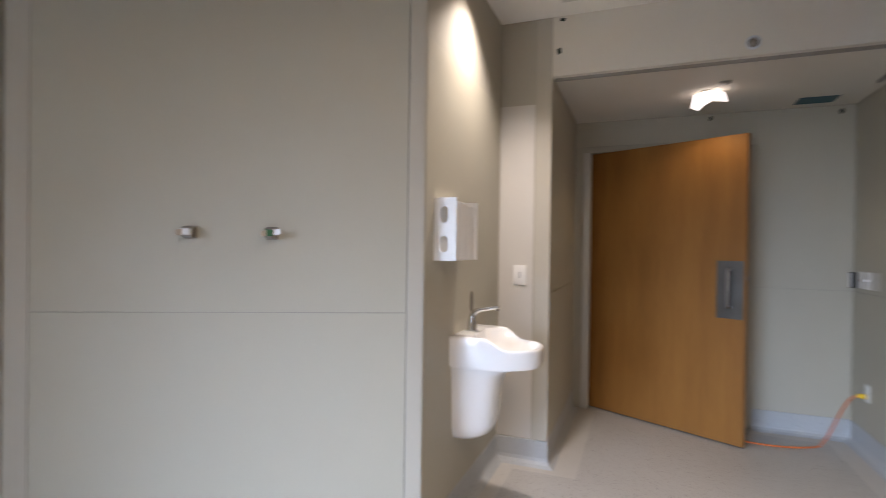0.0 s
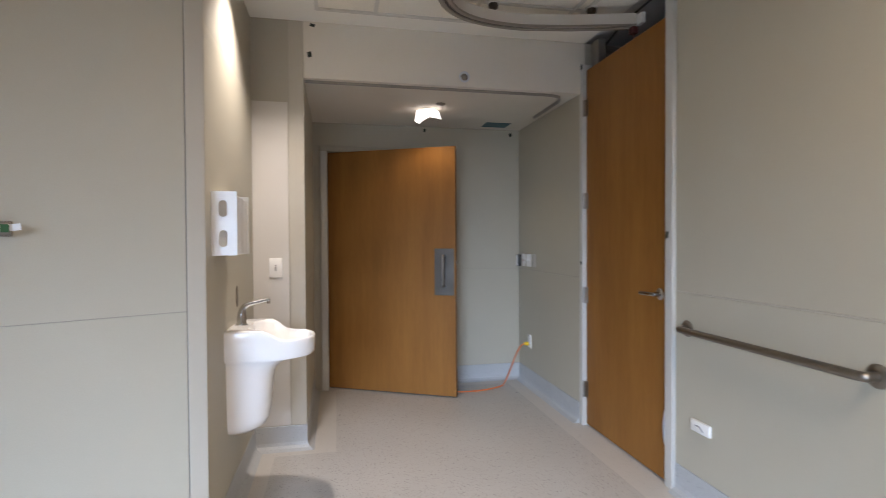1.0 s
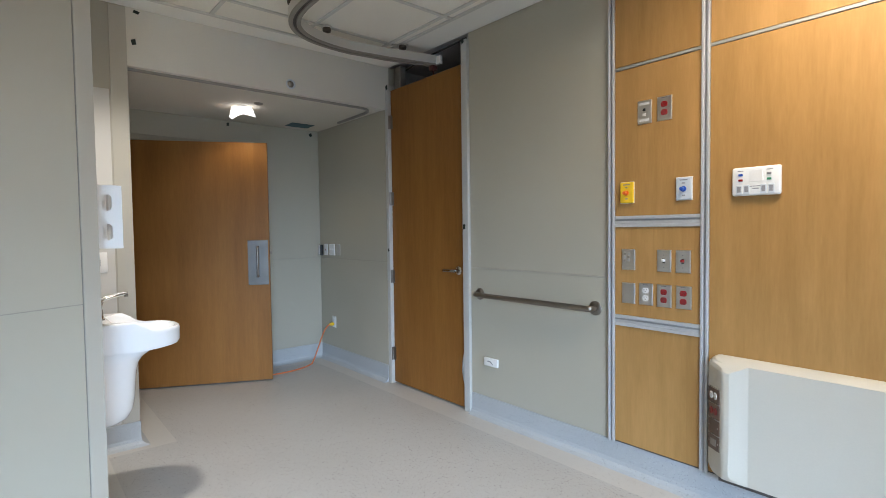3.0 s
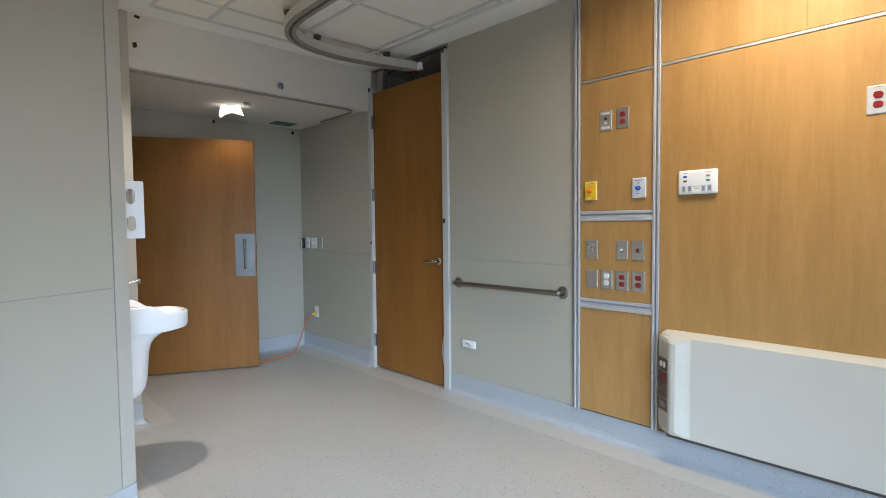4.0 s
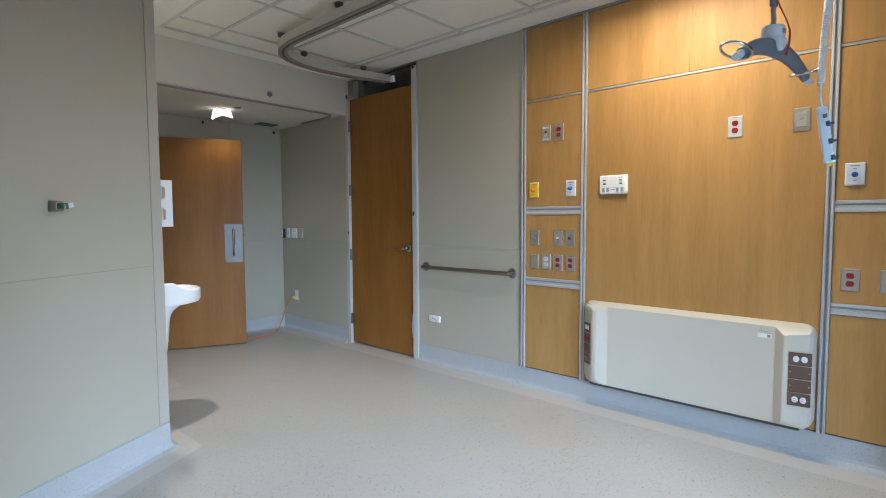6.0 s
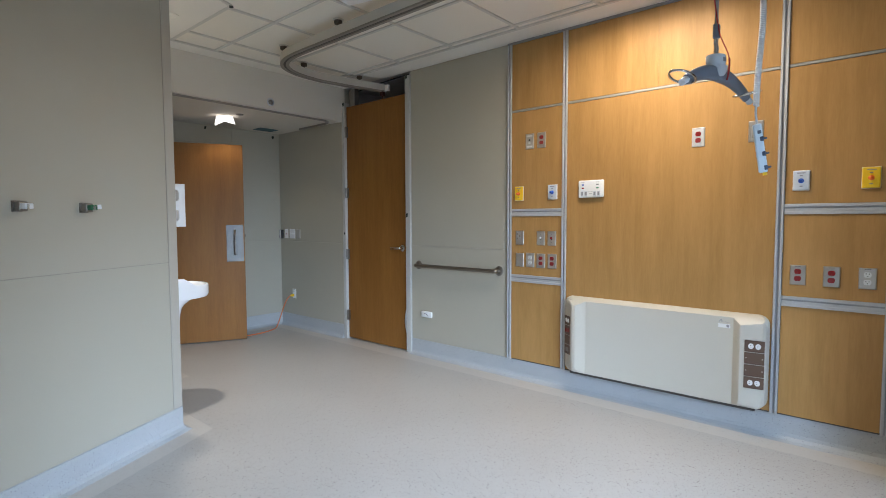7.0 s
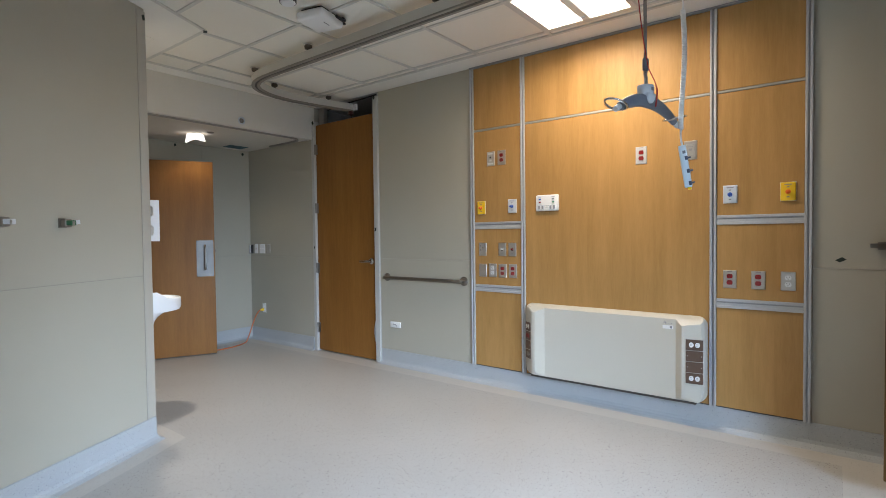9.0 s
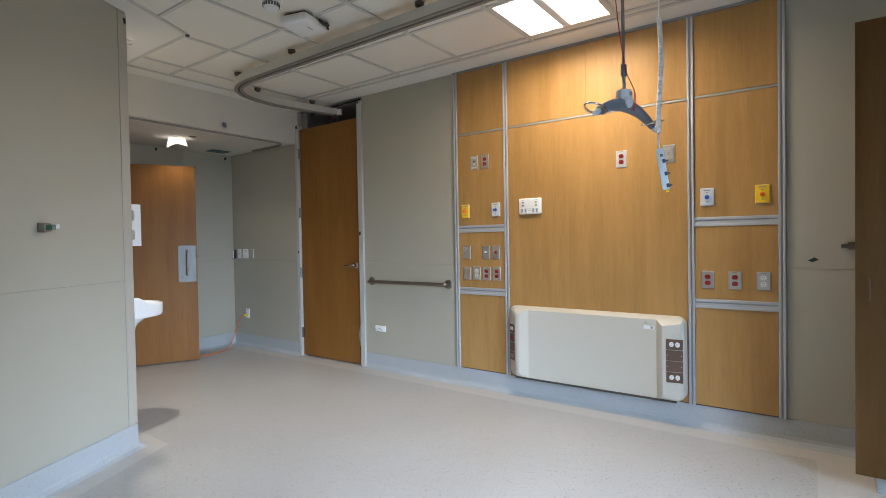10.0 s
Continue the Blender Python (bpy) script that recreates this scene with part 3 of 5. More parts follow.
# tall bathroom door, shut
fb = tagged(thing("door_frame_2", "pale grey steel bathroom door frame", "door frame"), kind="structure")
part("jamb", boxes(((1.535, 2.302, 0), (1.66, 2.364, 2.715)), bevel=0.004), M_FRAME, fb)
part("jamb", boxes(((1.524, 3.290, 0), (1.66, 3.333, 2.60)), bevel=0.004), M_FRAME, fb)
part("jamb_box", boxes(((1.60, 3.20, 2.56), (1.66, 3.29, 2.755)), bevel=0.003), M_GREYPLATE, fb)
mD2 = on_wall((1.556, 3.288, 0), EAST)
d2 = tagged(thing("door_2", "tall maple veneer bathroom door, shut", "door", mD2), kind="structure")
part("leaf", boxes(((0, 0.014, -0.044), (0.918, 2.555, 0)), bevel=0.002), M_DOOR, d2)
lv = part("lever_set", lathe(bmesh.new(), [(0.0, 0.0), (0.033, 0.0), (0.033, 0.008), (0.028, 0.012), (0.014, 0.014), (0.012, 0.05), (0.0, 0.052)], Matrix.Translation((0.862, 1.040, 0))), M_CHROME, d2, "chrome lever handle", 40)
bm = bmesh.new()
sweep(bm, bezier((0.866, 1.040, 0.047), (0.840, 1.040, 0.055), (0.795, 1.038, 0.052), (0.730, 1.036, 0.044), 10), circle(0.0115, 12, 0.009), up=(0, 1, 0))
part("lever", bm, M_CHROME, lv, "", 50)
for z in (0.268, 0.946, 1.621, 2.282):
    bm = bmesh.new()
    tube(bm, [(0.004, z - 0.057, 0.020), (0.004, z + 0.057, 0.020)], 0.0095, 10, up=(0, 0, 1))
    box(bm, (0.004, z - 0.057, 0.0), (0.024, z + 0.057, 0.018))
    part("door_hinge", bm, M_BRONZE, d2, "brushed steel butt hinge", 40)
bm = bmesh.new()
rows = []
for i in range(13):
    v = 0.16 + 0.30 * i / 12
    b = math.sin(math.pi * i / 12)
    rows.append([bm.verts.new((0.918 - 0.03 * b * s - 0.002, v, 0.002 + 0.012 * b * math.sin(3.0 * s))) for s in (0, 0.35, 0.7, 1.0)])
for a, b in zip(rows, rows[1:]):
    for j in range(3):
        bm.faces.new((a[j], a[j + 1], b[j + 1], b[j]))
bmesh.ops.solidify(bm, geom=bm.faces[:], thickness=0.0006)
part("protective_film", bm, M_FILM, d2, "peeling clear protective film", 60)

# lift-track gap above the bathroom door
solid("plenum_cable", tube(bmesh.new(), [(1.60, 2.37, 2.752), (1.60, 2.62, 2.742), (1.61, 2.90, 2.738), (1.70, 3.28, 2.745)], 0.007), M_BLACK, "black cable in the gap above the door", "cable", 40)


# ---- bed wall panels ----
XP = 1.560
mP = on_wall((XP, 0, 0), EAST)
hw = thing("headwall_unit", "maple laminate bed wall panels in aluminium framing", "wall panel", mP)
UP = [(-1.170, -1.132), (-0.671, -0.633), (0.726, 0.765), (1.235, 1.272)]


def panel(u0, u1, v0, v1):
    bm = boxes(((u0 + 0.002, v0 + 0.002, 0.0), (u1 - 0.002, v1 - 0.002, 0.014)), bevel=0.0006)
    return part("wood_panel", bm, M_WOOD, hw)


for i in (0, 2):
    u0, u1 = UP[i][1], UP[i + 1][0]
    for v0, v1 in ((BASE_H + 0.006, 0.810), (0.868, 1.351), (1.409, 2.196), (2.213, 2.742)):
        panel(u0, u1, v0, v1)
    for v in (0.839, 1.380):
        bm = boxes(((u0, v - 0.030, 0.0), (u1, v - 0.013, 0.020)), ((u0, v + 0.013, 0.0), (u1, v + 0.030, 0.020)), ((u0, v - 0.013, 0.0), (u1, v + 0.013, 0.015)), bevel=0.002)
        rail = part("equipment_rail", bm, M_ALU, hw, "brushed aluminium equipment rail")
        part("groove", boxes(((u0 + 0.003, v + 0.003, 0.015), (u1 - 0.003, v + 0.012, 0.0158))), M_ALU_DARK, rail)
    part("seam_strip", boxes(((u0, 2.197, 0.0), (u1, 2.212, 0.0165)), bevel=0.0015), M_SEAM, hw)
u0, u1 = UP[1][1], UP[2][0]
panel(u0, u1, BASE_H + 0.006, 2.196)
panel(u0, 0.0336, 2.213, 2.742)
panel(0.0304, u1, 2.213, 2.742)
part("seam_strip", boxes(((u0, 2.197, 0.0), (u1, 2.212, 0.0165)), bevel=0.0015), M_SEAM, hw)
for u0, u1 in UP:
    bm = bmesh.new()
    ring = [(u0, 0.0), (u0, 0.022), (u0 + 0.002, 0.024), (u0 + 0.011, 0.024), (u0 + 0.013, 0.022), (u0 + 0.013, 0.013), (u1 - 0.013, 0.013), (u1 - 0.013, 0.022), (u1 - 0.011, 0.024), (u1 - 0.002, 0.024), (u1, 0.022), (u1, 0.0)]
    a, b = ([bm.verts.new((x, v, z)) for x, z in ring] for v in (BASE_H, 2.742))
    for i in range(len(ring)):
        j = (i + 1) % len(ring)
        bm.faces.new((a[i], a[j], b[j], b[i]))
    bm.faces.new(a[::-1])
    bm.faces.new(b)
    bmesh.ops.recalc_face_normals(bm, faces=bm.faces[:])
    up = part("upright", bm, M_ALU, hw, "grooved aluminium upright")
    part("groove", boxes(((u0 + 0.0145, BASE_H + 0.002, 0.013), (u1 - 0.0145, 2.740, 0.0138))), M_ALU_DARK, up)
part("shadow_gap", boxes(((UP[0][1], BASE_H + 0.0005, 0.0), (UP[3][0], BASE_H + 0.0075, 0.011))), M_SLOT, hw, "dark gap above the cove base")
part("top_trim", boxes(((UP[0][0], 2.742, 0.0), (UP[3][1], 2.758, 0.026)), bevel=0.002), M_ALU_DARK, hw)

# ---- wall plates ----
PW, PH = 0.077, 0.116


def plate(bm, w, h, t=0.006):
    """A pressed plate with sloping edges."""
    rows = [[(x * (w / 2 - i), y * (h / 2 - i), z) for x, y in ((-1, -1), (1, -1), (1, 1), (-1, 1))] for i, z in ((0, 0), (0, 0.0014), (0.0032, t - 0.0004), (0.0044, t))]
    rows = [[bm.verts.new(p) for p in r] for r in rows]
    for a, b in zip(rows, rows[1:]):
        for i in range(4):
            bm.faces.new((a[i], a[(i + 1) % 4], b[(i + 1) % 4], b[i]))
    bm.faces.new(rows[0][::-1])
    bm.faces.new(rows[-1])
    return bm


def socket_face(parent, v, material, z=0.006):
    bm = bmesh.new()
    ring = [(0.0172 * math.cos(a), max(-0.0142, min(0.0142, 0.0178 * math.sin(a)))) for a in [2 * math.pi * i / 20 for i in range(20)]]
    prism(bm, [(x, y + v) for x, y in ring], z, z + 0.003, 0.0008)
    s = part("socket", bm, material, parent)
    bm = bmesh.new()
    box(bm, (-0.0075, v + 0.0005, z + 0.0028), (-0.0052, v + 0.0085, z + 0.0034))
    box(bm, (0.0052, v + 0.0015, z + 0.0028), (0.0075, v + 0.0080, z + 0.0034))
    lathe(bm, [(0.0, z + 0.0028), (0.0024, z + 0.0028), (0.0024, z + 0.0034), (0.0, z + 0.0034)], Matrix.Translation((0, v - 0.0065, 0)), 8)
    part("slots", bm, M_HOLE, s)


def duplex(m, plate_mat, face_mat, label, w=PW, h=PH, group="bed wall outlets"):
    ob = thing("power_outlet", label, "power outlet", m, group)
    p = part("plate", plate(bmesh.new(), w, h), plate_mat, ob)
    for v in (0.0205, -0.0205):
        socket_face(ob, v, face_mat)
    part("screw", lathe(bmesh.new(), [(0, 0.006), (0.0032, 0.006), (0.0026, 0.0074), (0, 0.0076)], None, 10), M_STEEL, ob)
    part("print_bar", boxes(((-0.014, h / 2 - 0.0095, 0.006), (0.014, h / 2 - 0.0055, 0.0064))), M_INK, ob)
    return ob


def gas_outlet(m, body_mat, knob_mat, label):
    ob = thing("gas_outlet", label, "gas outlet", m, "medical gas outlets")
    part("plate", box(bmesh.new(), (-0.039, -0.056, 0), (0.039, 0.056, 0.012), 0.005), body_mat, ob)
    part("rim", box(bmesh.new(), (-0.0405, -0.0575, 0), (0.0405, 0.0575, 0.005), 0.002), M_PLASTIC, ob)
    part("knob", lathe(bmesh.new(), [(0, 0.012), (0.014, 0.012), (0.014, 0.016), (0.008, 0.018), (0.0075, 0.036), (0.0095, 0.040), (0.005, 0.044), (0, 0.044)], Matrix.Translation((0, -0.002, 0)), 16), knob_mat, ob, "", 40)
    for x, v0, v1 in ((0.02, 0.040, 0.045), (0.007, 0.024, 0.030), (0.007, -0.036, -0.030)):
        part("print_bar", boxes(((-x, v0, 0.012), (x, v1, 0.0124))), M_INK, ob)
    return ob


def at_bed(u, v, out=0.014):
    return on_wall((XP - out, -u, v), EAST)


ob = thing("data_outlet", "stainless data plate with white label strips", "data outlet", at_bed(-0.9595, 1.949))
part("plate", plate(bmesh.new(), PW, 0.122), M_STEEL, ob)
part("label_strip", boxes(((-0.026, 0.036, 0.006), (0.026, 0.048, 0.0075))), M_PLASTIC, ob)
part("label_strip", boxes(((-0.026, -0.048, 0.006), (0.026, -0.036, 0.0075))), M_PLASTIC, ob)
part("jack", boxes(((-0.007, 0.004, 0.006), (0.007, 0.018, 0.0085))), M_BLACK, ob)
part("jack", boxes(((-0.009, -0.022, 0.006), (0.009, -0.007, 0.009)), bevel=0.001), M_PLASTIC, ob)
duplex(at_bed(-0.853, 1.950), M_STEEL, M_RED, "stainless plate with red emergency sockets", h=0.122)
gas_outlet(at_bed(-1.056, 1.535), M_YELLOW, M_ORANGE, "yellow medical air outlet with orange knob")
gas_outlet(at_bed(-0.751, 1.537), M_LIGHTGREY, M_BLUE, "pale grey vacuum outlet with blue knob")
ob = thing("data_outlet", "stainless steel plate with small jacks and screws", "data outlet", at_bed(-1.050, 1.175))
part("plate", plate(bmesh.new(), PW, 0.114), M_STEEL, ob)
for k, (x, y) in enumerate(((-0.018, 0.030), (-0.018, 0.012), (-0.018, -0.006), (0.008, 0.030), (0.004, 0.014), (0.004, -0.002))):
    part("jack", boxes(((x - 0.006, y - 0.006, 0.006), (x + 0.006, y + 0.006, 0.009)), bevel=0.001), M_ALU if k % 2 else M_GREYPLATE, ob)
part("screw", lathe(bmesh.new(), [(0, 0.006), (0.003, 0.006), (0.002, 0.0075), (0, 0.0075)], Matrix.Translation((0, -0.045, 0)), 8), M_STEEL, ob)
for u, knob, label in ((-0.853, M_PLASTIC, "stainless switch plate with a white toggle"), (-0.756, M_RED, "stainless switch plate with a red toggle")):
    ob = thing("light_switch", label, "switch", at_bed(u, 1.175), "bed wall switches")
    part("plate", plate(bmesh.new(), 0.074, 0.114), M_STEEL, ob)
    bm = box(bmesh.new(), (-0.006, -0.004, 0.004), (0.006, 0.010, 0.022), 0.002)
    part("toggle", bm, knob, ob)
    part("slot", boxes(((-0.007, -0.012, 0.006), (0.007, 0.013, 0.0064))), M_HOLE, ob)
    for v in (0.030, -0.032):
        part("screw", boxes(((-0.003, v - 0.002, 0.006), (0.003, v + 0.002, 0.0072))), M_INK, ob)
ob = thing("blank_plate", "plain stainless steel blank wall plate", "wall plate", at_bed(-1.049, 0.993))
part("plate", plate(bmesh.new(), PW, 0.112), M_STEEL, ob)
duplex(at_bed(-0.950, 0.995), M_STEEL, M_PLASTIC, "stainless plate with white duplex sockets")
duplex(at_bed(-0.852, 0.994), M_STEEL, M_RED, "stainless plate with red emergency sockets")
duplex(at_bed(-0.752, 0.995), M_STEEL, M_RED, "stainless plate with red emergency sockets")

# bed control panel
ob = thing("nurse_call_panel", "white patient call panel with coloured buttons", "control panel", at_bed(-0.430, 1.548))
part("housing", box(bmesh.new(), (-0.098, -0.064, 0), (0.098, 0.064, 0.022), 0.010, 3), M_PLASTIC, ob, "", 40)
part("speaker", box(bmesh.new(), (-0.026, -0.002, 0.022), (0.030, 0.050, 0.0235), 0.001), M_PLASTIC, ob)
for x, y, mm in ((-0.060, 0.030, M_BLUE), (-0.060, 0.006, M_RED), (0.054, 0.030, M_INK), (0.054, 0.006, M_GREENDOT)):
    part("button", box(bmesh.new(), (x - 0.009, y - 0.005, 0.022), (x + 0.009, y + 0.005, 0.026), 0.0015), mm, ob)
for x in (-0.066, -0.036, 0.032, 0.062):
    bm = box(bmesh.new(), (x - 0.0125, -0.057, 0.021), (x + 0.0125, -0.016, 0.0245), 0.003)
    s = part("jack_socket", bm, M_LIGHTGREY, ob)
    part("pin_hole", boxes(((x - 0.0075, -0.048, 0.0245), (x + 0.0075, -0.022, 0.025))), M_INK, s)
for x0, x1, v0, v1 in ((-0.022, 0.022, -0.024, -0.021), (-0.012, 0.014, -0.035, -0.031), (-0.072, -0.048, 0.046, 0.049), (0.042, 0.068, 0.046, 0.049)):
    part("print_bar", boxes(((x0, v0, 0.022), (x1, v1, 0.0226))), M_INK, ob)

duplex(at_bed(0.290, 1.849), M_ALU, M_RED, "pale metal plate with red emergency sockets", 0.078, 0.122)
ob = thing("data_outlet", "stainless media plate with a grey insert and small jack", "data outlet", at_bed(0.610, 1.851))
part("plate", plate(bmesh.new(), 0.080, 0.126), M_STEEL, ob)
part("insert", box(bmesh.new(), (-0.024, -0.040, 0.005), (0.024, 0.040, 0.0085), 0.002), M_SEAM, ob)
part("jack", boxes(((-0.010, -0.004, 0.0085), (0.010, 0.010, 0.010))), M_INK, ob)
part("print_bar", boxes(((-0.018, 0.020, 0.0085), (0.018, 0.024, 0.009))), M_INK, ob)
gas_outlet(at_bed(0.844, 1.543), M_LIGHTGREY, M_BLUE, "pale grey vacuum outlet with blue knob")
gas_outlet(at_bed(1.153, 1.543), M_YELLOW, M_ORANGE, "yellow medical air outlet with orange knob")
duplex(at_bed(0.843, 0.997), M_STEEL, M_RED, "stainless plate with red emergency sockets")
duplex(at_bed(1.000, 0.997), M_STEEL, M_RED, "stainless plate with red emergency sockets")
duplex(at_bed(1.156, 0.998), M_STEEL, M_PLASTIC, "stainless plate with white duplex sockets")


# ---- bed bumper console ----
def console():
    ob = thing("bed_console", "almond moulded bed bumper console with side outlets", "bed console", on_wall((XP - 0.0145, 0, 0), EAST))
    prof = [(-0.628, 0.0), (-0.622, 0.024), (-0.612, 0.040), (-0.544, 0.090), (-0.531, 0.098), (-0.520, 0.1), (-0.503, 0.1), (-0.497, 0.097), (-0.466, 0.082), (-0.438, 0.065), (-0.432, 0.064), (0.528, 0.064), (0.533, 0.065), (0.553, 0.082), (0.571, 0.097), (0.577, 0.1), (0.590, 0.1), (0.602, 0.097), (0.692, 0.082), (0.707, 0.066), (0.714, 0.036), (0.716, 0.0)]
    chamfer = [(0.0, 0.0), (0.002, 0.014), (0.007, 0.030), (0.014, 0.045), (0.025, 0.064), (0.041, 0.082), (0.055, 0.097), (0.060, 0.101)]
    z0, z1, R = 0.171, 0.742, 0.058
    foot = [(0.0, 0.052), (0.003, 0.066), (0.009, 0.080), (0.018, 0.091), (0.030, 0.097), (0.044, 0.100), (0.060, 0.101)]
    levels = [(z0 + d, o, d) for d, o in foot] + [(z1 - d, o, d) for d, o in reversed(chamfer)]
    bm = bmesh.new()
    rows = []
    for z, out, d in levels:
        pull = R - math.sqrt(max(0.0, R * R - (R - min(d, R)) ** 2))
        rows.append([bm.verts.new((u + pull * max(0.0, (-0.503 - u) / 0.125) - pull * max(0.0, (u - 0.577) / 0.139), z, min(o, out))) for u, o in prof])
    k = len(prof)
    for i in range(len(rows) - 1):
        a, b = rows[i], rows[i + 1]
        for j in range(k - 1):
            # split on the diagonal that follows the mitre between slope and face
            on = [abs(prof[j + p][1] - levels[i + q][1]) for p, q in ((0, 0), (1, 1), (1, 0), (0, 1))]
            if max(on[0], on[1]) < max(on[2], on[3]):
                tris = ((a[j], a[j + 1], b[j + 1]), (a[j], b[j + 1], b[j]))
            else:
                tris = ((a[j], a[j + 1], b[j]), (a[j + 1], b[j + 1], b[j]))
            for t in tris:
                bm.faces.new(t)
        bm.faces.new((a[k - 1], a[0], b[0], b[k - 1]))
    bm.faces.new(rows[0])
    bm.faces.new(rows[-1][::-1])
    bmesh.ops.remove_doubles(bm, verts=bm.verts[:], dist=0.0004)
    bmesh.ops.recalc_face_normals(bm, faces=bm.faces[:])
    part("body", bm, M_IVORY, ob, "", 22)
    # shade of the gap below the console, put in as a dark box
    part("foot_gap_shade", boxes(((-0.565, 0.1535, 0.0), (0.655, 0.1715, 0.050)), bevel=0.002), M_SLOT, ob, "dark strip that stands for the shade under the console")

    def strip_of(m, faces, plate_mat):
        for k, (v, kind) in enumerate(faces):
            p = part("outlet_plate", box(bmesh.new(), (-0.052, v - 0.036, 0), (0.052, v + 0.0365, 0.005), 0.0035), plate_mat, ob)
            p.matrix_local = m
            part("plate_trim", boxes(((-0.0515, v + 0.0352, 0.0), (0.0515, v + 0.0374, 0.0058))), M_STEEL, p, "thin bright metal edge")
            if kind in ("white", "red"):
                for x in (-0.0185, 0.0185):
                    s = part("socket", prism(bmesh.new(), [(x + 0.0145 * math.cos(a), v + 0.017 * math.sin(a)) for a in [math.pi * i / 8 for i in range(16)]], 0.005, 0.008, 0.0008), M_PLASTIC if kind == "white" else M_RED, p)
                    t = part("slots", boxes(((x - 0.006, v + 0.004, 0.0078), (x + 0.001, v + 0.006, 0.0084)), ((x - 0.006, v - 0.006, 0.0078), (x + 0.001, v - 0.004, 0.0084))), M_HOLE, s)
            else:
                if kind == "grey":
                    part("insert", box(bmesh.new(), (-0.026, v - 0.016, 0.004), (0.026, v + 0.016, 0.0075), 0.001), M_GREYPLATE, p)
                for x in (-0.042, 0.042):
                    part("screw", lathe(bmesh.new(), [(0, 0.005), (0.0035, 0.005), (0.0025, 0.0065), (0, 0.0065)], Matrix.Translation((x, v, 0)), 8), M_STEEL, p)

    tilt = math.atan2(0.015, 0.098)
    strip_of(Matrix.Translation((0.653, 0, 0.0893)) @ Matrix.Rotation(tilt, 4, "Y"), [(0.562, "white"), (0.488, "blank"), (0.414, "blank"), (0.340, "white")], M_BROWN)
    tilt = math.atan2(0.050, 0.068)
    strip_of(Matrix.Translation((-0.578, 0, 0.0650)) @ Matrix.Rotation(-tilt, 4, "Y") @ Matrix.Scale(0.80, 4, (1, 0, 0)), [(0.560, "white"), (0.486, "red"), (0.412, "blank"), (0.338, "grey")], M_BROWN)
    lab = part("maker_label", boxes(((0.449, 0.648, 0.064), (0.516, 0.672, 0.0648))), M_PLASTIC, ob, "small white printed label")
    part("print_bar", boxes(((0.495, 0.652, 0.0648), (0.510, 0.668, 0.0652))), M_INK, lab)
    mark = bmesh.new()
    for pts in ([(0.452, 0.680), (0.462, 0.700), (0.466, 0.701), (0.468, 0.681)], [(0.455, 0.688), (0.474, 0.689)], [(0.472, 0.682), (0.478, 0.688), (0.484, 0.682), (0.490, 0.689), (0.497, 0.683), (0.510, 0.686)]):
        tube(mark, [(x, y, 0.0642) for x, y in pts], 0.0011, 6)
    part("maker_mark", mark, M_INK, ob)
    return ob


console()

# ---- grab bar and low plate on the grey wall ----
ob = thing("grab_bar", "satin metal grab bar with round flanges", "grab bar", on_wall((1.556, 0, 0.885), EAST))
bm = bmesh.new()
a, b, o = -2.206, -1.262, 0.058
pts = [(a, 0, 0.0)] + list(bezier((a, 0, 0.02), (a, 0, o), (a, 0, o), (a + 0.05, 0, o), 8)) + [(a + 0.2, 0, o), (b - 0.2, 0, o)] + list(bezier((b - 0.05, 0, o), (b, 0, o), (b, 0, o), (b, 0, 0.02), 8)) + [(b, 0, 0.0)]
tube(bm, pts, 0.0175, 16, up=(0, 1, 0))
part("bar", bm, M_BRONZE, ob, "", 40)
for u in (a, b):
    part("flange", lathe(bmesh.new(), [(0, 0), (0.042, 0), (0.042, 0.004), (0.036, 0.010), (0.020, 0.012), (0, 0.012)], Matrix.Translation((u, 0, 0))), M_BRONZE, ob, "", 40)
ob = thing("low_outlet_box", "white low-voltage outlet box near the baseboard", "outlet box", on_wall((1.556, 2.094, 0.412), EAST))
part("cover", box(bmesh.new(), (-0.066, -0.029, 0), (0.066, 0.029, 0.020), 0.006), M_PLASTIC, ob, "", 40)
part("mark", prism(bmesh.new(), [(-0.030, 0.001), (-0.004, 0.003), (0.024, -0.015), (0.030, -0.012), (0.002, 0.010), (-0.028, 0.009)], 0.0195, 0.0206), M_INK, ob, "dark cord notch")


# ---- tape marks ----
def tape(m, w=0.03, h=0.03, turn=0.0):
    bm = bmesh.new()
    prism(bm, [(-w / 2, -h / 2), (w / 2 - 0.004, -h / 2 + 0.003), (w / 2, h / 2), (-w / 2 + 0.003, h / 2 - 0.002)], 0.0, 0.0012)
    for v in bm.verts:
        v.co.z += 0.004 * (v.co.x / w) ** 2
    ob = tagged(part("tape_mark", bm, M_TAPE, None, "", 0), "torn bit of dark green masking tape", "tape", "tape marks")
    ob.matrix_world = m @ Matrix.Rotation(turn, 4, "Z")
    return ob


tape(on_wall((-0.367, 3.3195, 2.549), NORTH), 0.030, 0.036, 0.3)
tape(on_wall((-0.348, 3.3195, 2.737), NORTH), 0.036, 0.022, -0.3)
tape(on_wall((1.5345, 2.343, 1.368), EAST), 0.026, 0.040)
tape(on_wall((1.5345, 2.341, 2.704), EAST), 0.030, 0.034, 0.4)
tape(on_wall((1.5235, 3.305, 1.177), EAST), 0.022, 0.026, 0.5)
tape(on_wall((1.5235, 3.300, 2.580), EAST), 0.030, 0.040, 0.4)
tape(on_wall((0.603, 4.5955, 2.366), NORTH), 0.026, 0.034)
tape(on_wall((1.44, 4.5955, 2.355), NORTH), 0.034, 0.034, 0.5)
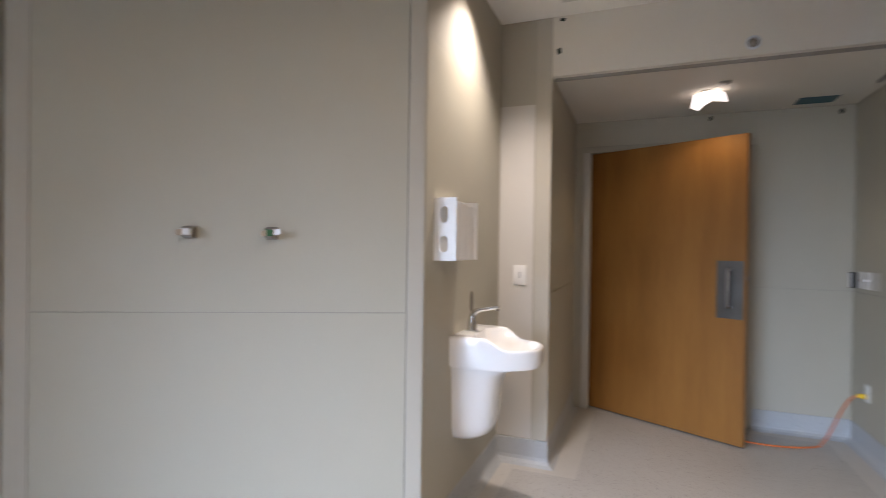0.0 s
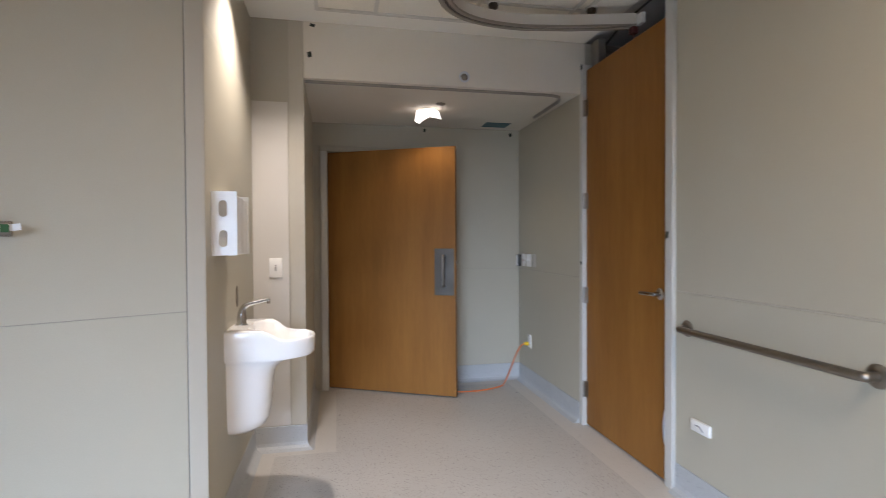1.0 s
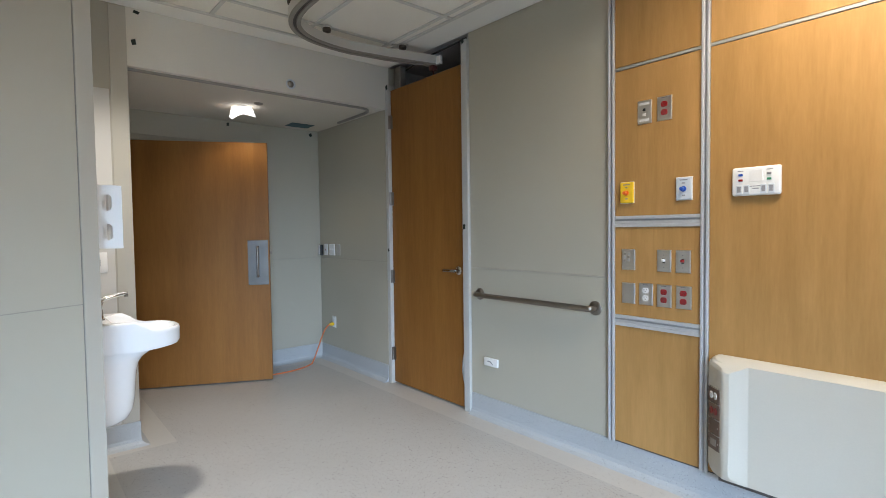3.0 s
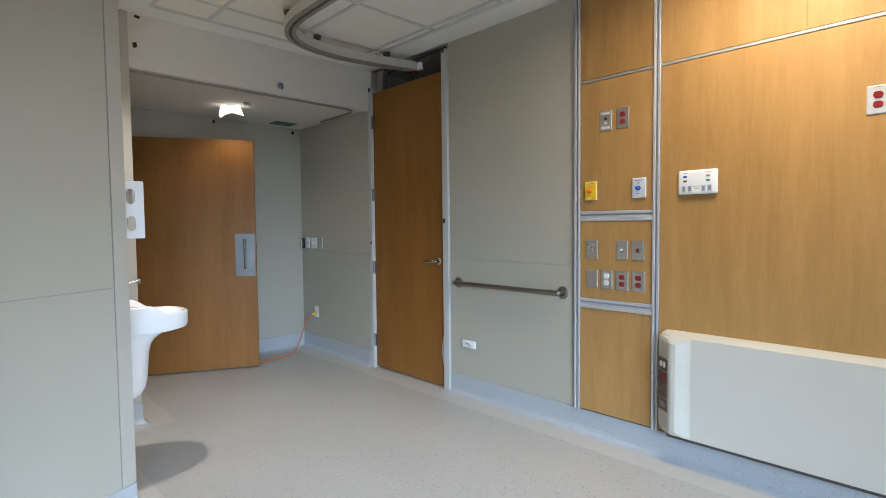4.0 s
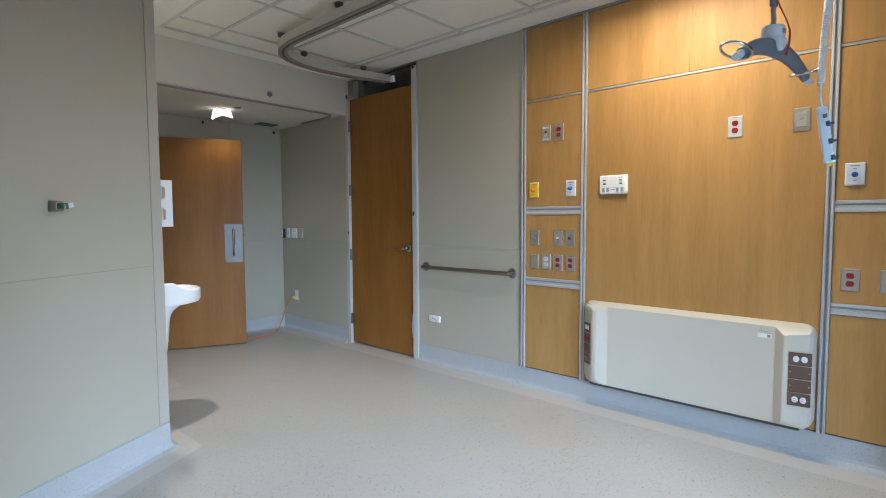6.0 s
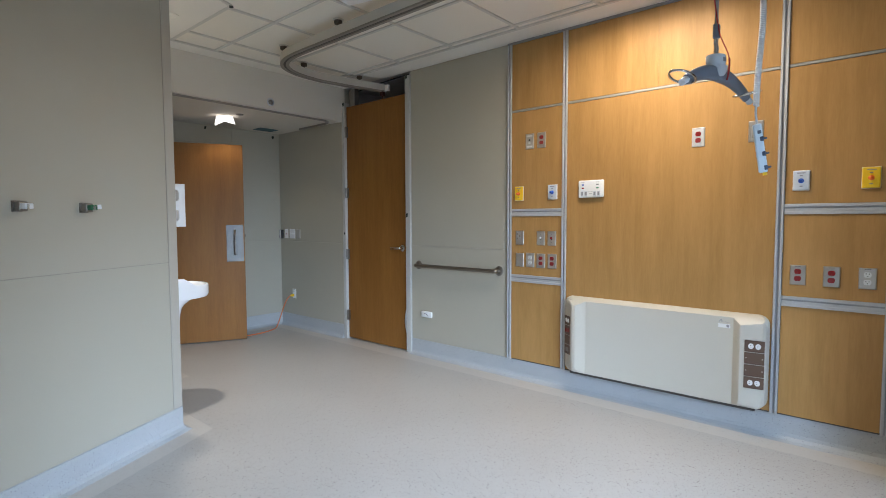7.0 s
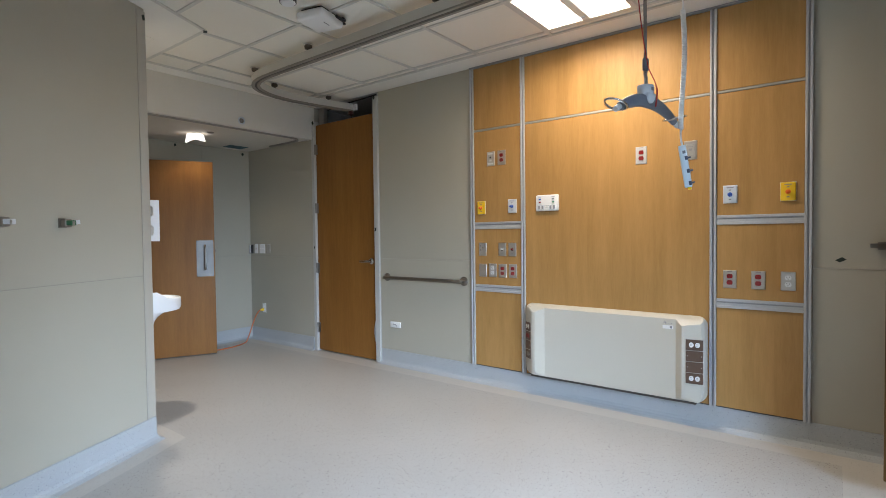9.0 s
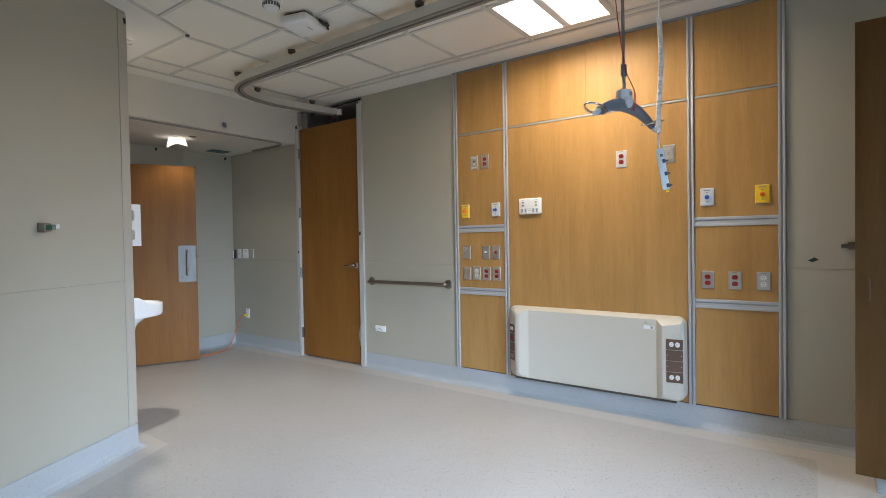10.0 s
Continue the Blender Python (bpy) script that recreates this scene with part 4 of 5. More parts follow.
bm = prism(bmesh.new(), [(-0.026, -0.003), (-0.004, -0.015), (0.027, 0.002), (0.006, 0.016)], 0.0, 0.0012)
ob = tagged(part("tape_mark", bm, M_TAPE), "torn bit of dark green masking tape", "tape", "tape marks")
ob.matrix_world = on_wall((1.555, -1.407, 1.133), EAST)
tape(on_wall((*hook_at(-0.012, 0.0065), 2.700), HOOK_U), 0.026, 0.034, 0.4)
tape(Matrix.Translation((-0.312, 2.145, CEIL - 0.006)) @ Matrix.Rotation(math.pi, 4, "X"), 0.030, 0.045, 0.6)

# ---- basin alcove ----
CY = 2.640


def dshape(front, w, k=28, back=-0.730, power=2.6):
    """A D in plan: flat at the wall, rounded in front."""
    pts = []
    for i in range(k + 1):
        a = -math.pi / 2 + math.pi * i / k
        c, s = math.cos(a), math.sin(a)
        pts.append((back + (front - back) * abs(c) ** (2 / power), CY + w * math.copysign(abs(s) ** (2 / power), s)))
    return pts


def smoothstep(a, b, x):
    t = max(0.0, min(1.0, (x - a) / (b - a)))
    return t * t * (3 - 2 * t)


def basin():
    ob = thing("wash_basin", "white china wall-hung wash basin with shroud", "basin")
    bm = bmesh.new()
    outer = dshape(-0.320, 0.211)
    k = len(outer)

    def zt(x):
        return 0.922 - 0.056 * smoothstep(-0.565, -0.455, x)

    def zb(x):
        return 0.766 + 0.004 * smoothstep(-0.52, -0.335, x)

    cx = -0.515
    rows = []
    shrink = lambda pts, f, dx=0.0: [(cx + (x - cx) * f + dx, CY + (y - CY) * f) for x, y in pts]
    rows.append([bm.verts.new((max(-0.730, x), y, zb(x) + 0.0)) for x, y in shrink(outer, 0.80)])
    rows.append([bm.verts.new((max(-0.730, x), y, zb(x) + 0.004)) for x, y in shrink(outer, 0.95)])
    rows.append([bm.verts.new((x, y, zb(x) + 0.022)) for x, y in outer])
    rows.append([bm.verts.new((x, y, zt(x) - 0.012)) for x, y in outer])
    rows.append([bm.verts.new((max(-0.730, x), y, zt(x) - 0.003)) for x, y in shrink(outer, 0.985)])
    rows.append([bm.verts.new((max(-0.730, x), y, zt(x))) for x, y in shrink(outer, 0.955)])
    # rim ring closed along the wall
    nback = 27
    for r in rows:
        a, b = r[-1].co.copy(), r[0].co.copy()
        r += [bm.verts.new(a.lerp(b, (i + 1) / (nback + 1))) for i in range(nback)]
    n = len(rows[0])
    ang = [math.atan2(v.co.y - CY, v.co.x - cx) for v in rows[-1]]
    for rx, ry, dz, flat in ((0.165, 0.186, -0.004, 0), (0.158, 0.178, -0.020, 0), (0.142, 0.158, -0.075, 1), (0.105, 0.112, -0.120, 1), (0.03, 0.03, -0.135, 1)):
        ring = []
        for a in ang:
            x, y = cx + 0.008 + rx * math.cos(a), CY + ry * math.sin(a)
            x = max(x, -0.640 + 0.05 * flat * 0.5)
            top = zt(x) if not flat else 0.879
            ring.append(bm.verts.new((x, y, top + dz)))
        rows.append(ring)
    for a, b in zip(rows, rows[1:]):
        for j in range(n):
            bm.faces.new((a[j], a[(j + 1) % n], b[(j + 1) % n], b[j]))
    bm.faces.new(rows[0][::-1])
    bm.faces.new(rows[-1])
    bmesh.ops.recalc_face_normals(bm, faces=bm.faces[:])
    part("bowl", bm, M_CERAMIC, ob, "", 50)
    bm = bmesh.new()
    rows = []
    for z, f, w in ((0.766, -0.425, 0.182), (0.752, -0.455, 0.180), (0.730, -0.492, 0.177), (0.702, -0.515, 0.174), (0.660, -0.527, 0.171), (0.595, -0.533, 0.169), (0.530, -0.538, 0.166), (0.470, -0.547, 0.160), (0.432, -0.566, 0.148), (0.410, -0.600, 0.128), (0.402, -0.645, 0.102)):
        rows.append([bm.verts.new((x, y, z)) for x, y in dshape(f, w)])
    k = len(rows[0])
    for a, b in zip(rows, rows[1:]):
        for j in range(k - 1):
            bm.faces.new((a[j], a[j + 1], b[j + 1], b[j]))
        bm.faces.new((a[k - 1], a[0], b[0], b[k - 1]))
    bm.faces.new(rows[0])
    bm.faces.new(rows[-1][::-1])
    bmesh.ops.recalc_face_normals(bm, faces=bm.faces[:])
    part("shroud", bm, M_CERAMIC, ob, "", 50)
    part("drain", lathe(bmesh.new(), [(0, 0.746), (0.022, 0.746), (0.020, 0.749), (0, 0.749)], Matrix.Translation((cx + 0.01, CY, 0)), 20), M_CHROME, ob, "", 40)
    f = thing("faucet", "chrome single-spout sensor faucet on the basin", "faucet", pose(-0.682, CY, 0.921))
    bm = bmesh.new()
    lathe(bm, [(0, 0), (0.031, 0), (0.031, 0.004), (0.025, 0.008), (0.022, 0.050), (0, 0.052)], None, 20)
    part("base", bm, M_CHROME, f, "", 40)
    bm = bmesh.new()
    pts = list(bezier((0, 0, 0.045), (0, 0, 0.095), (0.020, 0.004, 0.105), (0.060, 0.010, 0.110), 10)) + [Vector((0.10, 0.016, 0.118)), Vector((0.135, 0.020, 0.124))]
    rows = []
    for i, p in enumerate(pts):
        d = (pts[min(i + 1, len(pts) - 1)] - pts[max(i - 1, 0)]).normalized()
        side = Vector((0, 1, 0))
        top = side.cross(d)
        r = 0.021 - 0.012 * (i / (len(pts) - 1)) ** 0.8
        rows.append([bm.verts.new(p + side * r * 1.1 * math.cos(a) + top * r * math.sin(a)) for a in [2 * math.pi * j / 14 for j in range(14)]])
    for a, b in zip(rows, rows[1:]):
        for j in range(14):
            bm.faces.new((a[j], a[(j + 1) % 14], b[(j + 1) % 14], b[j]))
    bm.faces.new(rows[0][::-1])
    bm.faces.new(rows[-1])
    bmesh.ops.recalc_face_normals(bm, faces=bm.faces[:])
    part("spout", bm, M_CHROME, f, "", 50)
    part("aerator", lathe(bmesh.new(), [(0, -0.012), (0.009, -0.012), (0.009, 0.0), (0, 0.0)], Matrix.Translation((0.128, 0.019, 0.116)), 14), M_BRONZE, f, "", 40)


basin()
s = thing("wall_sensor", "small dark oval tap sensor on the alcove wall", "sensor", on_wall((-0.726, 2.76, 1.055), (0, 1)))
part("bezel", lathe(bmesh.new(), [(0, 0), (0.024, 0), (0.022, 0.004), (0, 0.005)], None, 20, 1.0, 2.4), M_KNOB, s, "", 40)


def stadium(cx, cy, w, h, k=8):
    r = w / 2
    return [(cx + r * math.cos(a), cy + (h / 2 - r) + r * math.sin(a)) for a in [math.pi * i / k for i in range(k + 1)]] + [(cx + r * math.cos(a), cy - (h / 2 - r) + r * math.sin(a)) for a in [math.pi + math.pi * i / k for i in range(k + 1)]]


def holder():
    """Glove-box holder: end cheeks with two oval finger holes, ribbed front."""
    ob = thing("glove_box_holder", "white plastic glove box holder above the basin", "dispenser", on_wall((-0.726, 2.218, 1.286), (0, 1)))
    for u in (0.0, 0.30):
        bm = bmesh.new()
        loops = [[(0.0, 0.0), (0.103, 0.0), (0.103, 0.274), (0.0, 0.274)]] + [stadium(0.047, c, 0.036, 0.072)[::-1] for c in (0.072, 0.200)]
        edges = []
        for lp in loops:
            vs = [bm.verts.new((u, y, x)) for x, y in lp]
            edges += [bm.edges.new((vs[i], vs[(i + 1) % len(vs)])) for i in range(len(vs))]
        bmesh.ops.triangle_fill(bm, edges=edges, use_beauty=True, normal=(1, 0, 0))
        ext = bmesh.ops.extrude_face_region(bm, geom=bm.faces[:])
        bmesh.ops.translate(bm, verts=[g for g in ext["geom"] if isinstance(g, bmesh.types.BMVert)], vec=(0.005, 0, 0))
        bmesh.ops.recalc_face_normals(bm, faces=bm.faces[:])
        part("cheek", bm, M_PLASTIC, ob, "white cheek with two oval holes")
    part("back_plate", boxes(((0.005, 0.0, 0.0), (0.30, 0.274, 0.003))), M_PLASTIC, ob)
    part("top_cover", boxes(((0.005, 0.270, 0.003), (0.30, 0.274, 0.045))), M_PLASTIC, ob)
    part("base_shelf", boxes(((0.005, 0.0, 0.003), (0.30, 0.004, 0.092))), M_PLASTIC, ob)
    for k in range(3):
        bm = bmesh.new()
        u0 = 0.006 + k * 0.098
        ring = [(u0, 0.080)] + [(u0 + 0.080 * i / 10, 0.082 + 0.022 * math.sin(math.pi * i / 10)) for i in range(11)] + [(u0 + 0.080, 0.080)]
        vs0 = [bm.verts.new((x, 0.006, z)) for x, z in ring]
        vs1 = [bm.verts.new((x, 0.256 - 0.004 * k, z)) for x, z in ring]
        for i in range(len(ring)):
            j = (i + 1) % len(ring)
            bm.faces.new((vs0[i], vs0[j], vs1[j], vs1[i]))
        bm.faces.new(vs0[::-1])
        bm.faces.new(vs1)
        bmesh.ops.recalc_face_normals(bm, faces=bm.faces[:])
        part("front_rib", bm, M_PLASTIC, ob, "", 30)


holder()
ob = thing("light_switch", "white switch plate with small round buttons", "switch", on_wall((-0.590, 3.3155, 1.175), NORTH))
part("plate", box(bmesh.new(), (-0.040, -0.062, 0), (0.040, 0.062, 0.007), 0.004), M_PLASTIC, ob, "", 40)
for v in (0.014, 0.0, -0.014):
    part("button", lathe(bmesh.new(), [(0, 0.007), (0.005, 0.007), (0.0045, 0.010), (0, 0.0105)], Matrix.Translation((0, v, 0)), 12), M_INK, ob, "", 40)
dl = thing("recessed_downlight", "small recessed downlight over the basin", "ceiling light", pose(-0.52, 2.62, CEIL))
bm = lathe(bmesh.new(), [(0.062, 0.001), (0.062, -0.004), (0.048, -0.005), (0.046, 0.001)], None, 24)
part("trim_ring", bm, M_WHITE, dl, "", 40)

# robe hooks on the slanted wall
for s, green, label in ((-0.612, 1, "brown metal robe hook wrapped in green tape"), (-0.930, 0, "brown metal robe hook wrapped in pale tape")):
    ob = thing("robe_hook", label, "hook", on_wall((*hook_at(s, 0.004), 1.393), HOOK_U), "robe hooks")
    part("rose", box(bmesh.new(), (-0.023, -0.027, 0), (0.023, 0.024, 0.008), 0.003), M_BRONZE, ob)
    part("knob", box(bmesh.new(), (-0.021, -0.024, 0.008), (0.021, 0.021, 0.046), 0.008, 3), M_BRONZE, ob, "square brown metal knob", 30)
    part("tape_wrap", box(bmesh.new(), (-0.017, -0.014, 0.044), (0.017 if green else 0.022, 0.012, 0.074), 0.004, 2), M_GREEN if green else M_FILM, ob, "green tape wrap" if green else "glossy pale tape wrap", 30)
    bm = bmesh.new()
    sweep(bm, [(-0.004, -0.002, 0.070), (-0.012, -0.003, 0.084), (-0.018, -0.006, 0.100)], [(-0.0009, -0.011), (0.0009, -0.011), (0.0009, 0.011), (-0.0009, 0.011)], up=(0, 1, 0))
    part("tape_end", bm, M_TAN, ob, "torn tan tape end")
    if green:
        bm = bmesh.new()
        sweep(bm, [(0.012, 0.001, 0.062), (0.026, 0.002, 0.060), (0.046, 0.005, 0.064)], [(-0.001, -0.011), (0.001, -0.011), (0.001, 0.011), (-0.001, 0.011)], up=(0, 1, 0))
        part("tape_flag", bm, M_FILM, ob, "torn white tape flag")

# ---- lobby ----
LX = 1.526
ob = thing("card_reader", "black card reader with a white front", "card reader", on_wall((LX, 4.560, 1.150), EAST))
part("housing", box(bmesh.new(), (-0.030, -0.055, 0), (0.030, 0.055, 0.030), 0.006), M_BLACK, ob)
part("front", box(bmesh.new(), (-0.012, -0.050, 0.030), (0.016, 0.050, 0.036), 0.003), M_PLASTIC, ob)
ob = thing("light_switch", "white switch plate with a red indicator", "switch", on_wall((LX, 4.465, 1.156), EAST))
part("plate", plate(bmesh.new(), 0.072, 0.116), M_PLASTIC, ob)
part("indicator", box(bmesh.new(), (-0.006, -0.010, 0.006), (0.006, 0.004, 0.009), 0.001), M_RED, ob)
ob = thing("light_switch", "double white switch plate with two toggles", "switch", on_wall((LX, 4.335, 1.156), EAST))
part("plate", plate(bmesh.new(), 0.116, 0.116), M_PLASTIC, ob)
for u in (-0.023, 0.023):
    part("toggle", box(bmesh.new(), (u - 0.005, -0.006, 0.004), (u + 0.005, 0.010, 0.018), 0.002), M_PLASTIC, ob)
ob = thing("blank_plate", "plain stainless steel blank wall plate", "wall plate", on_wall((LX, 4.205, 1.158), EAST))
part("plate", plate(bmesh.new(), 0.076, 0.116), M_STEEL, ob)
duplex(on_wall((LX, 4.318, 0.412), EAST), M_PLASTIC, M_PLASTIC, "white duplex outlet near the lobby baseboard", 0.072, 0.116, "lobby outlets")
cord = thing("extension_cord", "orange extension cord with a yellow plug", "cord")
bm = bmesh.new()
lathe(bm, [(0, 0.004), (0.016, 0.004), (0.018, 0.018), (0.014, 0.040), (0.007, 0.052), (0, 0.052)], on_wall((LX - 0.009, 4.318, 0.392), EAST), 14)
part("plug", bm, M_YELLOW, cord, "yellow plug", 40)
bm = bmesh.new()
pts = list(bezier((LX - 0.055, 4.318, 0.392), (LX - 0.13, 4.335, 0.37), (1.36, 4.36, 0.12), (1.27, 4.33, 0.020), 14)) + list(bezier((1.27, 4.33, 0.020), (1.20, 4.30, 0.004), (1.02, 4.22, 0.006), (0.80, 4.27, 0.0065), 12))[1:] + list(bezier((0.80, 4.27, 0.0065), (0.62, 4.31, 0.0065), (0.45, 4.55, 0.0065), (0.40, 4.95, 0.0065), 10))[1:]
tube(bm, pts, 0.0065, 10)
part("cable", bm, M_CORD, cord, "orange cable", 60)

# lobby ceiling things
ob = thing("lobby_lamp", "lit white glass lamp on the lobby ceiling", "ceiling light", pose(0.522, 3.965, 2.402, 0, 0, -31))
part("canopy", lathe(bmesh.new(), [(0, 0), (0.055, 0), (0.055, -0.008), (0.02, -0.010), (0.012, -0.014), (0, -0.014)], None, 20), M_WHITE, ob, "", 40)
bm = bmesh.new()
rows = []
for j in range(2):
    row = []
    for i in range(17):
        x = -0.095 + 0.19 * i / 16
        row.append((x, -0.078 + 0.026 * (1 - abs(x) / 0.095) - (0.022 * max(0.0, -x / 0.095) ** 3), -0.05 + 0.10 * j))
    rows.append(row)
top = [[bm.verts.new((x * 0.80, y, -0.010 - 0.006 * (x / 0.095) ** 2)) for x, z, y in r] for r in rows]
bot = [[bm.verts.new((x, y, z)) for x, z, y in r] for r in rows]
for i in range(16):
    for q in ((bot[0][i], bot[0][i + 1], bot[1][i + 1], bot[1][i]), (top[0][i], top[0][i + 1], top[1][i + 1], top[1][i]), (bot[0][i], bot[0][i + 1], top[0][i + 1], top[0][i]), (bot[1][i], bot[1][i + 1], top[1][i + 1], top[1][i])):
        bm.faces.new(q)
bm.faces.new((bot[0][0], bot[1][0], top[1][0], top[0][0]))
bm.faces.new((bot[0][16], bot[1][16], top[1][16], top[0][16]))
bmesh.ops.recalc_face_normals(bm, faces=bm.faces[:])
part("shade", bm, M_BULB, ob, "glowing white shade", 40)
ob = thing("ceiling_escutcheon", "small round cover plate on the lobby ceiling", "cover plate", pose(0.590, 3.785, 2.402))
part("disc", lathe(bmesh.new(), [(0, 0), (0.036, 0), (0.036, -0.006), (0.028, -0.011), (0, -0.012)], None, 24), M_CURTAIN, ob, "", 40)
ob = thing("ceiling_vent", "lobby ceiling vent masked with teal film", "vent", pose(1.235, 4.405, 2.402))
part("frame", boxes(((-0.115, -0.085, -0.004), (0.115, -0.065, 0)), ((-0.115, 0.065, -0.004), (0.115, 0.085, 0)), ((-0.115, -0.065, -0.004), (-0.098, 0.065, 0)), ((0.098, -0.065, -0.004), (0.115, 0.065, 0))), M_TEAL, ob)
part("film", boxes(((-0.098, -0.065, -0.003), (0.098, 0.065, -0.001))), M_TEAL, ob)
ob = thing("soffit_sprinkler", "recessed grey sidewall sprinkler in the bulkhead", "sprinkler", on_wall((0.662, 3.32, 2.466), NORTH))
part("ring", lathe(bmesh.new(), [(0.038, 0), (0.038, 0.005), (0.030, 0.008), (0.026, 0.003), (0.025, 0.0)], None, 24), M_LIGHTGREY, ob, "", 40)
part("head", lathe(bmesh.new(), [(0, 0.001), (0.024, 0.001), (0.022, 0.006), (0.010, 0.016), (0, 0.018)], None, 16), M_BRONZE, ob, "", 40)
ct = thing("curtain_track", "thin aluminium curtain track on the lobby ceiling", "curtain track")
bm = bmesh.new()
pts = [(-0.40, 3.372, 2.386), (0.4, 3.372, 2.386), (1.22, 3.372, 2.386)] + list(bezier((1.28, 3.372, 2.386), (1.39, 3.376, 2.386), (1.435, 3.42, 2.386), (1.445, 3.55, 2.386), 10)) + [(1.452, 3.8, 2.386), (1.455, 4.03, 2.386)]
sweep(bm, pts, [(-0.009, 0.014), (-0.009, -0.004), (-0.004, -0.004), (-0.004, -0.001), (0.004, -0.001), (0.004, -0.004), (0.009, -0.004), (0.009, 0.014)])
part("rail", bm, M_CURTAIN, ct, "", 30)

# ---- ceiling things in the room ----
lt = thing("ceiling_light", "square lit ceiling panel light with a middle strip", "ceiling light", pose(0.915, -0.042, CEIL))
part("frame", boxes(((-0.303, -0.318, -0.006), (0.303, -0.285, 0.02)), ((-0.303, 0.285, -0.006), (0.303, 0.318, 0.02)), ((-0.303, -0.285, -0.006), (-0.280, 0.285, 0.02)), ((0.280, -0.285, -0.006), (0.303, 0.285, 0.02))), M_TBAR, lt)
for v in (-1, 1):
    part("diffuser", boxes(((-0.279, min(v * 0.035, v * 0.284), 0.0), (0.279, max(v * 0.035, v * 0.284), 0.004))), M_LAMP, lt, "glowing diffuser")
st = part("centre_strip", box(bmesh.new(), (-0.262, -0.030, -0.018), (0.262, 0.030, 0.006), 0.008), M_WHITE, lt)
part("sensor", lathe(bmesh.new(), [(0, -0.018), (0.012, -0.018), (0.010, -0.024), (0, -0.025)], Matrix.Translation((0.2, 0, 0)), 14), M_LIGHTGREY, st, "", 40)
sd = thing("smoke_detector", "white round smoke detector on a ceiling tile", "smoke detector", pose(-0.262, 1.262, CEIL + 0.008))
part("base", lathe(bmesh.new(), [(0, 0), (0.062, 0), (0.062, -0.016), (0.058, -0.020), (0, -0.020)], None, 28), M_PLASTIC, sd, "", 40)
part("chamber", lathe(bmesh.new(), [(0, -0.020), (0.050, -0.020), (0.048, -0.044), (0.036, -0.056), (0, -0.058)], None, 28), M_PLASTIC, sd, "", 40)
for i in range(18):
    a = 2 * math.pi * i / 18
    part("slot", box(bmesh.new(), (0.0455, -0.005, -0.046), (0.0505, 0.005, -0.026)), M_HOLE, sd).matrix_local = Matrix.Rotation(a, 4, "Z")
ap = thing("wireless_unit", "white square wireless unit on the ceiling with dark cable", "wireless unit", pose(0.020, 1.310, CEIL + 0.006, 0, 0, 14))
part("housing", box(bmesh.new(), (-0.120, -0.105, -0.076), (0.120, 0.105, -0.014), 0.022, 3), M_PLASTIC, ap, "", 40)
part("mount", boxes(((-0.09, -0.08, -0.014), (0.09, 0.08, 0.0))), M_SLOT, ap)
part("print_bar", boxes(((-0.03, -0.055, -0.0766), (0.03, -0.047, -0.076))), M_INK, ap)
bm = bmesh.new()
tube(bm, bezier((0.03, -0.100, -0.020), (0.06, -0.135, -0.052), (0.12, -0.135, -0.040), (0.125, -0.09, 0.0), 12), 0.010, 8)
tube(bm, bezier((0.09, -0.102, -0.024), (0.12, -0.13, -0.060), (0.16, -0.10, -0.04), (0.14, -0.03, 0.0), 12), 0.006, 8)
part("cable", bm, M_BLACK, ap, "dark cable", 60)

# lift track
tr = thing("lift_track", "cream ceiling lift track that bends to the bathroom", "lift track")
TZ = 2.66
path = [(0.26, -3.0, TZ), (0.285, 0.0, TZ), (0.315, 2.20, TZ)] + list(bezier((0.318, 2.28, TZ), (0.322, 2.70, TZ), (0.50, 2.86, TZ), (0.92, 2.855, TZ), 22)) + [(1.2, 2.81, TZ), (1.575, 2.715, TZ)]
bm = bmesh.new()
sweep(bm, path, [(-0.036, 0.042), (-0.036, -0.020), (0.036, -0.020), (0.036, 0.042)])
part("rail", bm, M_TRACK, tr, "", 30)
for a, b in ((-0.0365, -0.010), (0.010, 0.0365)):
    bm = bmesh.new()
    sweep(bm, path, [(a, -0.0205), (a, -0.029), (a + 0.002, -0.031), (b - 0.002, -0.031), (b, -0.029), (b, -0.0205)])
    part("running_lip", bm, M_LIP, tr, "brown lower lip", 30)
bm = bmesh.new()
sweep(bm, path, [(-0.0098, -0.0202), (0.0098, -0.0202), (0.0098, -0.0235), (-0.0098, -0.0235)])
part("slot", bm, M_SLOT, tr, "dark running slot", 30)
for x, y in ((0.306, 1.80), (0.352, 2.58), (0.72, 2.84), (1.33, 2.79), (0.290, 0.55), (0.276, -1.0)):
    hg = part("hanger", lathe(bmesh.new(), [(0, 0.0), (0.012, 0.0), (0.010, 0.018), (0.026, 0.024), (0.030, 0.036), (0.028, 0.050), (0, 0.050)], Matrix.Translation((x, y, TZ + 0.042)), 18), M_KNOB, tr, "dark low hanger", 40)
    part("ceiling_plate", lathe(bmesh.new(), [(0, 0.050), (0.036, 0.050), (0.040, 0.058), (0, 0.058)], Matrix.Translation((x, y, TZ + 0.042)), 20), M_TBAR, hg, "", 40)
part("end_cap", boxes(((1.573, 2.640, TZ - 0.026), (1.600, 2.706, TZ + 0.036)), bevel=0.004), M_PLASTIC, tr, "white plastic end cap")
part("end_clamp", boxes(((1.545, 2.690, TZ - 0.070), (1.585, 2.735, TZ - 0.0315)), ((1.560, 2.705, TZ - 0.104), (1.570, 2.712, TZ - 0.0695)), bevel=0.003), M_DARKRED, tr, "dark red end clamp")

